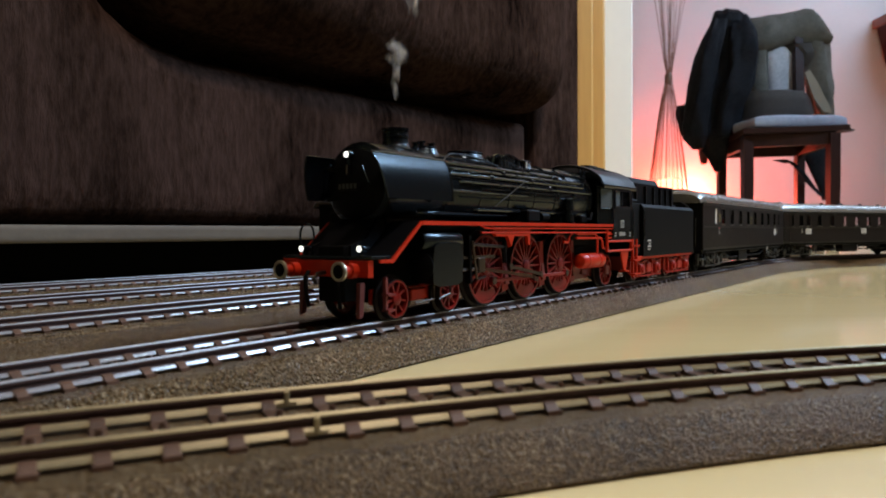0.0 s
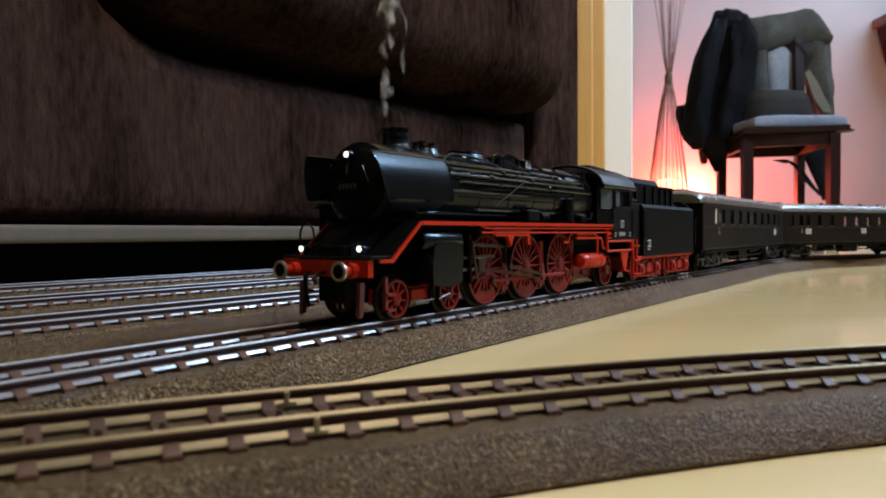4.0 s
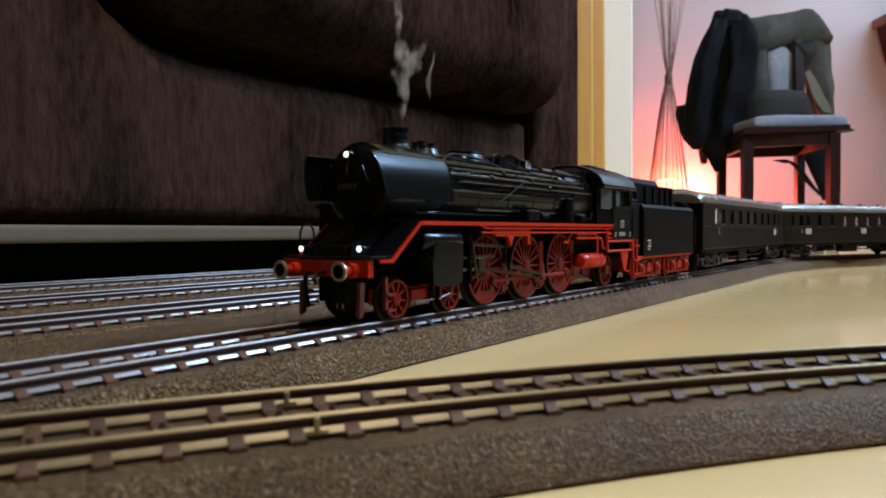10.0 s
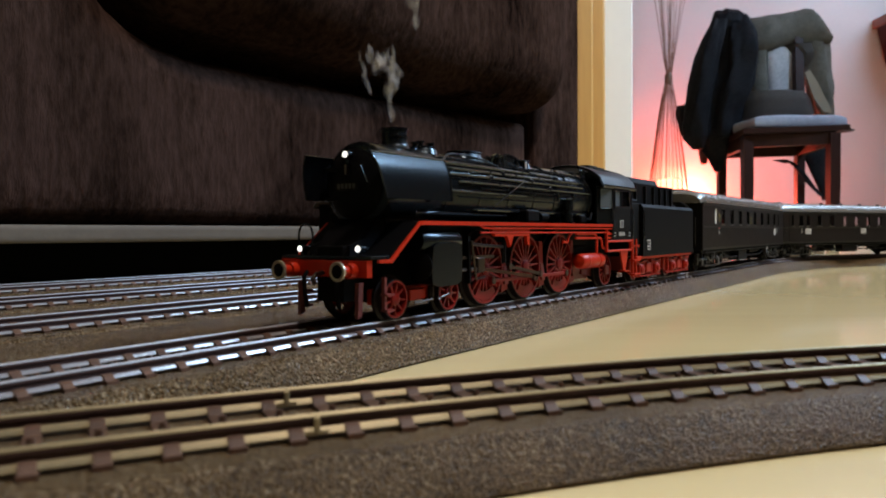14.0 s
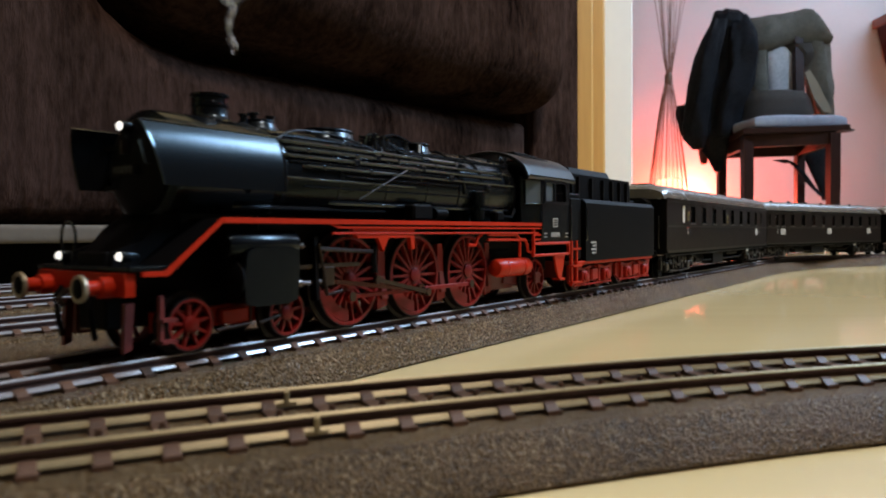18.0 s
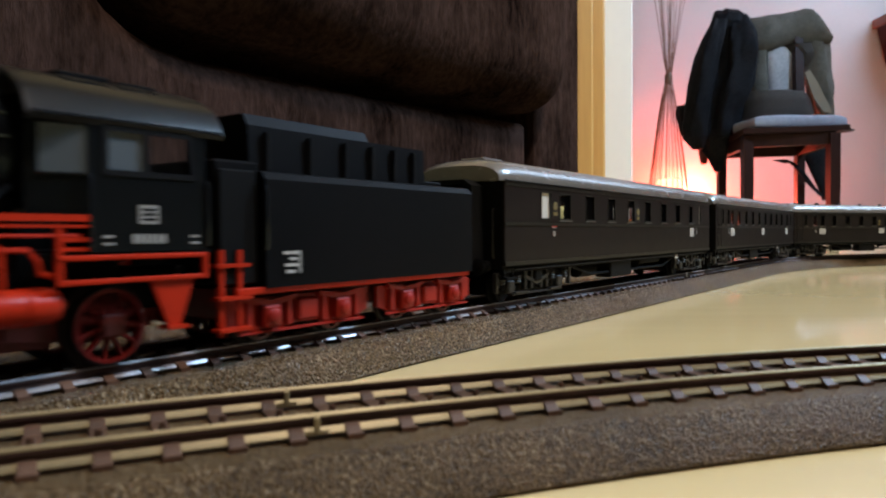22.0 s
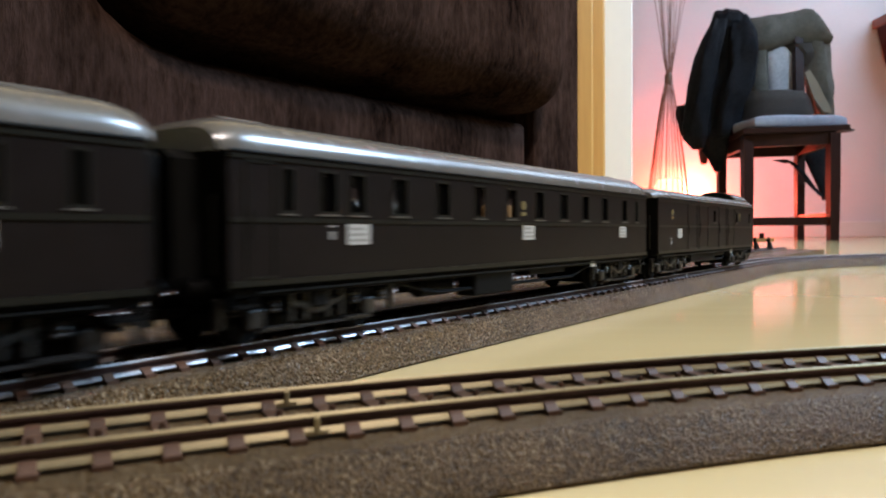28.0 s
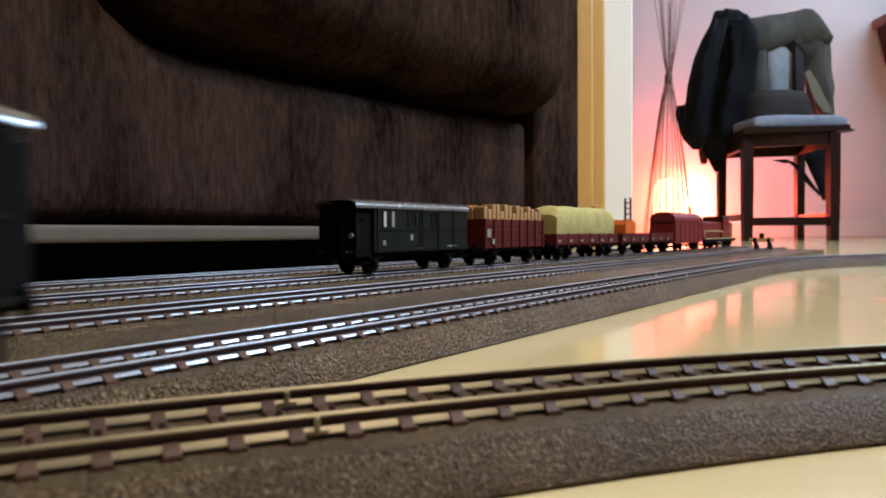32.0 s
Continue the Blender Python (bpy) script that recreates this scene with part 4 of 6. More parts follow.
        P("combination_lever", mm().tube([(31, k * 15, 20.8), (33.5, k * 15, 9.0)], .42, 6).tube([(33.5, k * 15, 9.2), (39, k * 14.6, 9.8)], .36, 6), M_STEEL)
        for r in (59.5, 86.5, 113):
            P("brake_hanger", mm().prism([(r - 1.2, 20), (r + 1.2, 20), (r + 2.4, 4.2), (r - 1.6, 3.4)], *sorted((k * 8.0, k * 9.6))), M_RED_SHADED)
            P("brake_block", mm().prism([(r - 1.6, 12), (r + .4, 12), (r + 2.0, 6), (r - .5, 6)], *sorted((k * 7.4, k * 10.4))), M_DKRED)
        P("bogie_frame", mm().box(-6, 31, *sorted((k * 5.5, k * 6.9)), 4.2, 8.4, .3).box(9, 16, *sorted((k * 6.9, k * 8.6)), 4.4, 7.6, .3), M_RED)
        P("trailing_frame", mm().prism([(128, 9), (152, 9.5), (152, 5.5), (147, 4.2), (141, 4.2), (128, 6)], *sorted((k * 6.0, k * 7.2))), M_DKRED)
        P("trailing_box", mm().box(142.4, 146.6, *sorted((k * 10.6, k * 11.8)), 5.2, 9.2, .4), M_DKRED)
    P("bogie_bar", mm().box(9, 16, -8, 8, 4.8, 7.2), M_RED)
    P("drawbar_block", mm().box(150, 164, -5, 5, 9, 17, .4), M_MATT)
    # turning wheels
    w = [wheelset(t, 0, 5.6, 5.5, 9, M_RED_SHADED, "leading_wheelset", hub=1.7, rim=1.0, w=.62), wheelset(t, 25.3, 5.6, 5.5, 9, M_RED_SHADED, "leading_wheelset", hub=1.7, rim=1.0, w=.62),
         wheelset(t, 46, 11.6, 11.4, 18, M_RED_SHADED, "driving_wheelset", True, hub=2.1, rim=1.25, w=.72), wheelset(t, 73, 11.6, 11.4, 18, M_RED_SHADED, "driving_wheelset", True, hub=2.1, rim=1.25, w=.72),
         wheelset(t, 100, 11.6, 11.4, 18, M_RED_SHADED, "driving_wheelset", True, hub=2.1, rim=1.25, w=.72), wheelset(t, 144.5, 7.1, 7.0, 11, M_RED_SHADED, "trailing_wheelset", hub=1.9, rim=1.1, w=.66)]
    radii = [5.6, 5.6, 11.6, 11.6, 11.6, 7.1]
    rods = []
    for k in (1, -1):
        cr = mm().box(-27, 27, -0.5, 0.5, -0.55, 0.55, .12)
        for r in (-27, 0, 27):
            cr.lathe([(1.45, -.6), (1.45, .6)], (r, 0, 0), "y", 12)
        a = P("coupling_rod", cr, M_RED_SHADED, "red coupling rod with steel ends")
        for q in (-27, 0, 27):
            part("bearing", mm().lathe([(1.2, -.8), (1.2, .9)], (q, 0, 0), "y", 10), M_STEEL, a)
        b = P("connecting_rod", mm().prism([(0, -.5), (37, -.65), (37, .65), (0, .5)], -.4, .4).lathe([(1.6, -.6), (1.6, .6)], (37, 0, 0), "y", 12).lathe([(1.2, -.6), (1.2, .6)], (0, 0, 0), "y", 12), M_ROD)
        c = P("crosshead", mm().box(-1.8, 2.2, -.9, .9, -1.2, 3.4, .3).lathe([(.6, -13), (.6, 0)], (0, 0, 0), "x", 8), M_STEEL)
        d = P("eccentric_rod", mm().box(0, 22, -.35, .35, -.5, .5).lathe([(1.1, -.5), (1.1, .5)], (0, 0, 0), "y", 10).lathe([(1.1, -.5), (1.1, .5)], (22, 0, 0), "y", 10), M_STEEL)
        rods.append((k, a, b, c, d))
    return t, w, radii, rods


def tender():
    """Origin at r = 213 of the train."""
    t = thing("tender", "black model tender with red bogies behind the locomotive", "model tender", "express train")
    P = lambda n, m, mat, lab="": part(n, m, mat, t, lab)
    o = 213
    side = [(-16.7, 12), (16.7, 12), (16.7, 34.4), (15.4, 35.9), (13.5, 36.3), (-13.5, 36.3), (-15.4, 35.9), (-16.7, 34.4)]
    body = P("water_tank", mm().prism(side, 175 - o, 254 - o, "x"), M_MATT, "plain black riveted tank")
    P("front_bulkhead", mm().box(164.5 - o, 176 - o, -13.6, 13.6, 13, 38, .5), M_MATT)
    for k in (-1, 1):
        P("front_wing", mm().box(164.5 - o, 174 - o, *sorted((k * 14.2, k * 15.2)), 13, 36, .3), M_UNDER)
    bk = [(-10.6, 36), (10.6, 36), (10.2, 46.2), (-10.2, 46.2)]
    bunk = P("coal_bunker", mm().prism(bk, 176 - o, 239 - o, "x"), M_MATT)
    part("raised_coal_guard", mm().prism([(-10.2, 46), (10.2, 46), (8.6, 48.7), (-8.6, 48.7)], 176 - o, 215.5 - o, "x"), M_MATT, bunk)
    for i, r in enumerate((180, 193, 205, 215, 224, 232.5)):
        for k in (-1, 1):
            part("rib", mm().prism([(r - o, 36), (r + 1.3 - o, 36), (r + 1.1 - o, 45.0), (r + .2 - o, 45.0)], *sorted((k * 10.2, k * 11.5))), M_CABROOF, bunk)
    part("hatch", mm().box(242 - o, 251 - o, -8, 8, 36.2, 38, .4), M_MATT, bunk)
    for k in (-1, 1):
        P("solebar", mm().box(168 - o, 253 - o, *sorted((k * 14.8, k * 16.2)), 10.8, 12.2, .2), M_RED)
        P("step_ladder", mm().box(164 - o, 165 - o, *sorted((k * 14.8, k * 15.8)), 3, 20).box(168.5 - o, 169.5 - o, *sorted((k * 14.8, k * 15.8)), 3, 20).box(163 - o, 171 - o, *sorted((k * 14.4, k * 17)), 4.0, 4.7).box(163 - o, 171 - o, *sorted((k * 14.4, k * 17)), 10.2, 10.9).box(163 - o, 171 - o, *sorted((k * 14.4, k * 16.4)), 16.6, 17.3), M_RED, "bright red step ladder")
        P("grab_rail", mm().tube([(174.8 - o, k * 16.9, 20), (174.8 - o, k * 17.3, 21), (174.8 - o, k * 17.3, 32), (174.8 - o, k * 16.9, 33)], .3, 5), M_PIPE)
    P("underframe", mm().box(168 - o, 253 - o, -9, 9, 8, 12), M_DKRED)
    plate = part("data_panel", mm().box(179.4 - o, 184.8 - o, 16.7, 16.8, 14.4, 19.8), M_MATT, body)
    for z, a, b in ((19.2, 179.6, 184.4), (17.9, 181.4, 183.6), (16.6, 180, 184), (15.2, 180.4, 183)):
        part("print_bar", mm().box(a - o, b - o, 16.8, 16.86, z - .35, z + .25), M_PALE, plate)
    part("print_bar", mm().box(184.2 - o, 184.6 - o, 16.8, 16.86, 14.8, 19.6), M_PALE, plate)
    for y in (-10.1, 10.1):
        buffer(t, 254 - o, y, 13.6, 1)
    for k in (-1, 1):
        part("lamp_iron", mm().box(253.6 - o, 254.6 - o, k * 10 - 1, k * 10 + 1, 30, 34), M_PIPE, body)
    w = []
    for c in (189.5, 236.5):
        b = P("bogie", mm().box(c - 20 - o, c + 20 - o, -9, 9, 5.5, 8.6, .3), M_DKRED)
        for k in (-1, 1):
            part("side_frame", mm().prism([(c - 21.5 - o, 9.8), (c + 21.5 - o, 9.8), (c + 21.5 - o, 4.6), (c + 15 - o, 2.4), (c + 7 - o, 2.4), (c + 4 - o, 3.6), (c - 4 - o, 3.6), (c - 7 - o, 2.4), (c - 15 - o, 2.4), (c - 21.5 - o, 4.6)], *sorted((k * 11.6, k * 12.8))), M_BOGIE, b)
            for q in (-11, 11):
                part("axle_box", mm().box(c + q - 2.4 - o, c + q + 2.4 - o, *sorted((k * 12.6, k * 15.0)), 3.4, 8.2, .5), M_BOGIE, b)
                part("axle_cover", mm().lathe([(1.7, 0), (1.7, .5 * k), (1.0, .9 * k)], (c + q - o, k * 15.0, 5.8), "y", 12), M_BOGIE, b)
                part("leaf_spring", mm().prism([(c + q - 7.4 - o, 9.2), (c + q - o, 7.9), (c + q + 7.4 - o, 9.2), (c + q + 7.4 - o, 10.2), (c + q - o, 9.2), (c + q - 7.4 - o, 10.2)], *sorted((k * 12.6, k * 14.2))), M_BOGIE, b)
            for q in (-5.4, -16.6, 5.4, 16.6):
                part("spring_hanger", mm().box(c + q - .8 - o, c + q + .8 - o, *sorted((k * 12.6, k * 14.0)), 3.4, 9.6, .2), M_BOGIE, b)
            part("bolster", mm().box(c - 3.2 - o, c + 3.2 - o, *sorted((k * 12.6, k * 14.4)), 4.0, 9.0, .6), M_BOGIE, b)
            part("brake_rod", mm().tube([(c - 19 - o, k * 13.4, 2.6), (c + 19 - o, k * 13.4, 2.6)], .4, 5), M_BOGIE, b)
        for q in (-11, 11):
            w.append(wheelset(t, c + q - o, 5.6, 5.5, 10, M_DKRED, hub=2.0, rim=1.1))
    return t, w, [5.6] * 4


# ======== coaches ========
def roof_arc(w, ze, top, n=18):
    """Cross-section of a rounded coach roof from the left eave to the right one."""
    out = []
    for i in range(n + 1):
        a = math.pi * i / n
        c, s = math.cos(a), math.sin(a)
        out.append((w * math.copysign(abs(c) ** 0.62, c), ze + (top - ze) * abs(s) ** 0.85))
    return out


def coach_bogie(t, c, wheelbase, wheels):
    b = part("bogie", mm().box(c - 15, c + 15, -9, 9, 6.0, 9.6, .4), M_UNDER, t)
    h = wheelbase / 2
    for k in (-1, 1):
        part("side_frame", mm().prism([(c - 23, 8.8), (c - 19, 9.8), (c + 19, 9.8), (c + 23, 8.8), (c + 23, 6.8), (c + h + 4, 6.2), (c + 6, 6.4), (c + 4, 4.2), (c - 4, 4.2), (c - 6, 6.4), (c - h - 4, 6.2), (c - 23, 6.8)], *sorted((k * 11.4, k * 12.6))), M_UNDER, b)
        for q in (-h, h):
            part("axle_box", mm().box(c + q - 2.2, c + q + 2.2, *sorted((k * 12.4, k * 14.4)), 3.2, 7.6, .5), M_GEAR, b)
            part("coil_spring", mm().lathe([(1.3, 0), (1.6, .5), (1.3, 1), (1.6, 1.5), (1.3, 2), (1.6, 2.5), (1.3, 3)], (c + q - 5.2, k * 13.2, 6.4), "z", 8).lathe([(1.3, 0), (1.6, .5), (1.3, 1), (1.6, 1.5), (1.3, 2), (1.6, 2.5), (1.3, 3)], (c + q + 5.2, k * 13.2, 6.4), "z", 8), M_GEAR, b)
        part("leaf_spring", mm().prism([(c - 9, 8.2), (c, 5.2), (c + 9, 8.2), (c + 9, 9.2), (c, 6.4), (c - 9, 9.2)], *sorted((k * 12.8, k * 14.4))), M_GEAR, b)
        part("tie_bar", mm().tube([(c - h, k * 14.6, 2.9), (c + h, k * 14.6, 2.9)], .4, 5), M_GEAR, b)
        for q in (-h - 9, -h + 10, -3.5, 3.5, h - 10, h + 9):
            part("hanger", mm().box(c + q - .7, c + q + .7, *sorted((k * 12.6, k * 14.2)), 4.0, 10.4, .2), M_GEAR, b)
        part("bolster_block", mm().box(c - 2.6, c + 2.6, *sorted((k * 12.6, k * 15.0)), 6.6, 10.6, .5), M_UNDER, b)
        part("foot_board", mm().box(c - 17, c - 8, *sorted((k * 13.2, k * 15.4)), 3.0, 3.6).box(c + 8, c + 17, *sorted((k * 13.2, k * 15.4)), 3.0, 3.6), M_GEAR, b)
    # black backing added to close the see-through gaps behind the side frames
    part("brake_rigging", mm().box(c - 21, c + 21, -7.2, 7.2, 2.4, 9.8, .5).box(c - 12, c + 12, -10.8, 10.8, 2.2, 5.8, .4), M_UNDER, b)
    for q in (-h, h):
        m = mm()
        for k in (-1, 1):
            m.lathe([(6.0, 7.6 * k), (6.0, 8.3 * k), (5.1, 8.6 * k), (4.9, 10.4 * k), (3.6, 10.2 * k), (1.6, 9.6 * k), (1.4, 10.7 * k), (.3, 10.8 * k)], (0, 0, 0), "y", 22)
            for j in range(5):
                a = 2 * math.pi * j / 5
                m.lathe([(.5, 9.9 * k), (.5, 10.25 * k)], (2.7 * math.cos(a), 0, 2.7 * math.sin(a)), "y", 6)
        m.tube([(0, -8, 0), (0, 8, 0)], 1.1, 6)
        ob = part("wheelset", m, M_UNDER, t)
        ob.location = (-(c + q) * .001, 0, .0052)
        wheels.append(ob)


def coach(label, L, windows, white, plates, marks, emblems=(), doors=(), cupola=None, top=47.4, win_z=(27.6, 37.2), vents=6, belt=26.0, tall_white=True):
    t = thing("passenger_coach" if cupola is None else "luggage_van", label, "model coach", "express train")
    P = lambda n, m, mat, lab="": part(n, m, mat, t, lab)
    h = L / 2
    # side walls with openings cut as strips
    z0, ze = 12.6, 39.6
    spans = sorted([(a, b, *win_z) for a, b in windows] + [(a, b, *win_z) for a, b in white])
    for k in (-1, 1):
        ya, yb = sorted((k * 16.1, k * 16.9))
        m = mm().panel(-h, h, z0, ze, ya, yb, [(a - h, b - h, zl, zt) for a, b, zl, zt in spans])
        wall = P("side_wall", m, M_GREEN)
        for z, tk in ((belt, .5), (38.6, .4), (13.2, .6)):
            part("moulding", mm().box(-h, h, *sorted((k * 16.85, k * 17.2)), z - tk, z + tk), M_GREEN_LINE, wall)
        for a, b in list(windows) + list(white):
            a, b = a - h, b - h
            zl, zt = win_z
            w = part("window", mm().ring([(a - .1, zl - .1), (b + .1, zl - .1), (b + .1, zt + .1), (a - .1, zt + .1)], [(a + .45, zl + .45), (b - .45, zl + .45), (b - .45, zt - .45), (a + .45, zt - .45)], *sorted((k * 16.6, k * 17.05))), M_GREEN_LINE, t)
            part("pane", mm().box(a, b, *sorted((k * 16.2, k * 16.35)), zl, zt), M_WHITEPANE if (a + h, b + h) in white else M_PANE, w)
            if (a + h, b + h) not in white:
                part("sill", mm().box(a - .6, b + .6, *sorted((k * 16.8, k * 17.35)), zl - .55, zl - .25), M_FRAME, w)
        for a, b in doors:
            dd = part("door", mm().ring([(a - h, 14), (b - h, 14), (b - h, 38), (a - h, 38)], [(a - h + .5, 14.5), (b - h - .5, 14.5), (b - h - .5, 37.5), (a - h + .5, 37.5)], *sorted((k * 16.8, k * 17.15))), M_GREEN_LINE, t)
            part("handle", mm().tube([(a - h + 1.2, k * 17.4, 22), (a - h + 1.2, k * 17.4, 28)], .2, 5), M_GREEN_LINE, dd)
        for a, z, w_, h_ in plates:
            pl = part("sign_board", mm().box(a - h - w_ / 2, a - h + w_ / 2, *sorted((k * 16.9, k * 17.12)), z - h_ / 2, z + h_ / 2), M_PALE, wall, "small pale sign board")
            for i in range(3):
                part("print_bar", mm().box(a - h - w_ * .42, a - h + w_ * (.42 - .1 * i), *sorted((k * 17.12, k * 17.16)), z - h_ * .36 + i * h_ * .28, z - h_ * .22 + i * h_ * .28), M_DIM, pl)
        for a, z in marks:
            part("print_bar", mm().box(a - h - 1.3, a - h + 1.3, *sorted((k * 16.9, k * 17.02)), z + 1.6, z + 2.0).box(a - h - .7, a - h + .7, *sorted((k * 16.9, k * 17.02)), z - 1.2, z + .6), M_DIM, wall)
        for a, z in emblems:
            part("crest", mm().lathe([(1.5, k * 16.9), (1.5, k * 17.05)], (a - h, 0, z), "y", 14).box(a - h - 1.6, a - h + 1.6, *sorted((k * 16.9, k * 17.02)), z - 3.4, z - 2.2), M_YELLOW, wall, "small yellow printed crest")
    sec = roof_arc(17.1, 39.5, top)
    over = 1.6 if cupola is None else 5.0
    rings = []
    for r, dz, sc in ((-h - over, -2.6, .93), (-h + .5, -1.1, .975), (-h + 4, -.25, 1), (-h + 8, 0, 1), (h - 8, 0, 1), (h - 4, -.25, 1), (h - .5, -1.1, .975), (h + over, -2.6, .93)):
        rings.append([(r, y * sc, z + dz * (z - 39.5) / 7.9) for y, z in sec])
    roof = P("roof", mm().loft(rings), M_ROOF, "rounded grey roof")
    for k in (-1, 1):
        part("gutter", mm().tube([(-h, k * 17.1, 39.7), (h, k * 17.1, 39.7)], .35, 5), M_GREEN_LINE, roof)
    if cupola is None:
        for i in range(vents):
            x = -h + L * (i + .8) / (vents + .6)
            part("roof_vent", mm().lathe([(.9, -2.0), (1.3, -1.2), (1.3, 1.2), (.9, 2.0)], (x, -2.4, 48.0), "x", 8).box(x - .4, x + .4, -2.8, -2.0, 46.8, 47.6), M_MATT, roof)
        for q in (-h + 14, h - 14):
            part("roof_hatch", mm().box(q - 6, q + 6, -4.6, 4.6, 47.1, 48.2, .3), M_ROOF, roof)
    else:
        a, b = cupola
        cs = [(14.6 * math.cos(math.pi * i / 12), 41.0 + 8.8 * math.sin(math.pi * i / 12) ** .8) for i in range(13)]
        cup = P("cupola", mm().prism(cs, a - h, b - h, "x"), M_ROOF, "raised rounded guard's lookout on the roof")
        part("end_panel", mm().prism([(y * .93, 44 + (z - 44) * .93) for y, z in cs], a - h - .4, a - h + .4, "x"), M_BLACK, cup)
    # ends
    for k in (-1, 1):
        e = sorted((k * (h - 1.2), k * h))
        end = P("end_wall", mm().prism([(-16.1, z0), (16.1, z0), (16.1, 39.6), *[(y * .93, z - 2.4 * (z - 39.5) / 7.9) for y, z in sec[1:-1]], (-16.1, 39.6)], *e, "x"), M_UNDER)
        part("gangway_bellows", mm().ring([(-9, 13), (9, 13), (9, 38), (6, 40), (-6, 40), (-9, 38)], [(-7, 14), (7, 14), (7, 37), (5, 38.6), (-5, 38.6), (-7, 37)], *sorted((k * h, k * (h + 7))), "x"), M_BELLOWS, end)
        part("gangway_door", mm().box(*sorted((k * h, k * (h + .6))), -7, 7, 14, 38), M_MATT, end)
        for y in (-13, 13):
            part("grab_rail", mm().tube([(k * (h + .2), y, 15), (k * (h + .9), y, 16), (k * (h + .9), y, 30), (k * (h + .2), y, 31)], .25, 5), M_GREEN_LINE, end)
        for y in (-10.1, 10.1):
            buffer(t, k * (h - .5), y, 12.4, k)
    P("coupler", mm().box(-h - 8, -h + 6, -1.5, 1.5, 6, 8).box(-h - 9, -h - 7, -3, 3, 5, 9), M_UNDER)
    # underframe
    P("floor_plate", mm().box(-h, h, -15.8, 15.8, 11.8, 12.7), M_UNDER)
    for k in (-1, 1):
        P("solebar", mm().box(-h + 2, h - 2, *sorted((k * 14.6, k * 15.8)), 10.4, 12.2), M_UNDER)
        P("truss_rod", mm().tube([(-h + 56, k * 13.6, 10.4), (-h + 74, k * 13.6, 6.6), (h - 74, k * 13.6, 6.6), (h - 56, k * 13.6, 10.4)], .6, 6), M_UNDER)
        for q in (-h + 4, h - 4):
            P("entrance_step", mm().box(q - 3, q + 3, *sorted((k * 14.4, k * 17)), 8.2, 8.9).box(q - 3, q - 2.4, *sorted((k * 15, k * 16)), 8.2, 12).box(q + 2.4, q + 3, *sorted((k * 15, k * 16)), 8.2, 12), M_UNDER)
        if cupola:
            P("battery_box", mm().box(-h + L * .30, -h + L * .55, *sorted((k * 8, k * 14.6)), 6.4, 11, .5), M_UNDER)
        else:
            P("battery_box", mm().box(-h + L * .39, -h + L * .49, *sorted((k * 8, k * 15)), 4.2, 11, .5), M_UNDER)
        P("equipment_box", mm().box(-h + L * .54, -h + L * .66, *sorted((k * 8, k * 14.4)), 8.6, 11, .5), M_UNDER)
        P("instruction_plate", mm().box(h - 61, h - 56.5, *sorted((k * 15.8, k * 16.0)), 9.6, 11.8), M_PALE)
        P("foot_rail", mm().tube([(-h + 8, k * 16.2, 11.2), (h - 8, k * 16.2, 11.2)], .22, 5), M_GEAR)
    P("air_cylinder", mm().lathe([(1.5, 0), (3, 1), (3, 16), (1.5, 17)], (-h + L * .3, 8, 8), "x", 14), M_UNDER)
    P("dynamo", mm().lathe([(1.5, 0), (2.6, .5), (2.6, 9), (1.5, 9.5)], (-h + L * .74, -6, 7), "x", 12), M_UNDER)
    wheels = []
    coach_bogie(t, -h + 27, 36, wheels)
    coach_bogie(t, h - 27, 36, wheels)
    return t, wheels


COACH_L, COACH_PITCH, COACH_0 = 238.0, 255.4, 273.0


def coaches():
    sleeping = [(39.5, 49), (62.5, 71), (84.6, 92.8), (107.4, 115.6), (129, 137), (152, 160.5), (174.3, 182.6), (198, 205)]
    c1 = coach("dark green sleeping coach with grey roof and pale end windows", COACH_L, sleeping, [(25, 32.5), (216.5, 220.5)], [(203, 22.9, 6.5, 4.6)], [(35, 23), (212, 23)], emblems=[(120, 32), (36, 32.5)], vents=6)
    for k in (-1, 1):
        part("print_bar", mm().box(33 - COACH_L / 2, 37 - COACH_L / 2, *sorted((k * 16.9, k * 17.04)), 25.0, 25.5), M_RED, c1[0], "small red printed line")
    day = [(14, 17.5), (25, 31), (35, 41)] + [(51 + 19.3 * i, 57.5 + 19.3 * i) for i in range(8)] + [(208, 214), (224, 227.5)]
    plates = [(38, 22.9, 8.0, 4.8), (123.3, 23.2, 8.0, 4.8), (208.4, 23.2, 7.6, 4.6)]
    c2 = coach("dark green passenger coach with grey roof and sign boards", COACH_L, day, [], plates, [(29, 23)], doors=[(4, 12)], vents=7)
    c3 = coach("dark green passenger coach with grey roof, third of the train", COACH_L, day, [], plates, [(29, 23)], emblems=[(120, 32)], doors=[(4, 12)], vents=7)
    c4 = coach("dark green luggage van with a raised guard's lookout", 206.0, [(100, 105), (154, 159), (192, 196)], [], [(34, 22.4, 7.0, 4.6)], [(20, 18)], emblems=[(166, 33.5), (22, 33)], doors=[(48, 66), (70, 88), (112, 130), (134, 150)], cupola=(167, 200), win_z=(28.6, 36), top=45.0)
    return [c1, c2, c3, c4]


# ======== goods train ========
def goods_at(s):
    return Matrix.Translation((*plan(s, TRACK_3), RAIL_Z)) @ Matrix.Rotation(PHI + math.pi, 4, "Z")


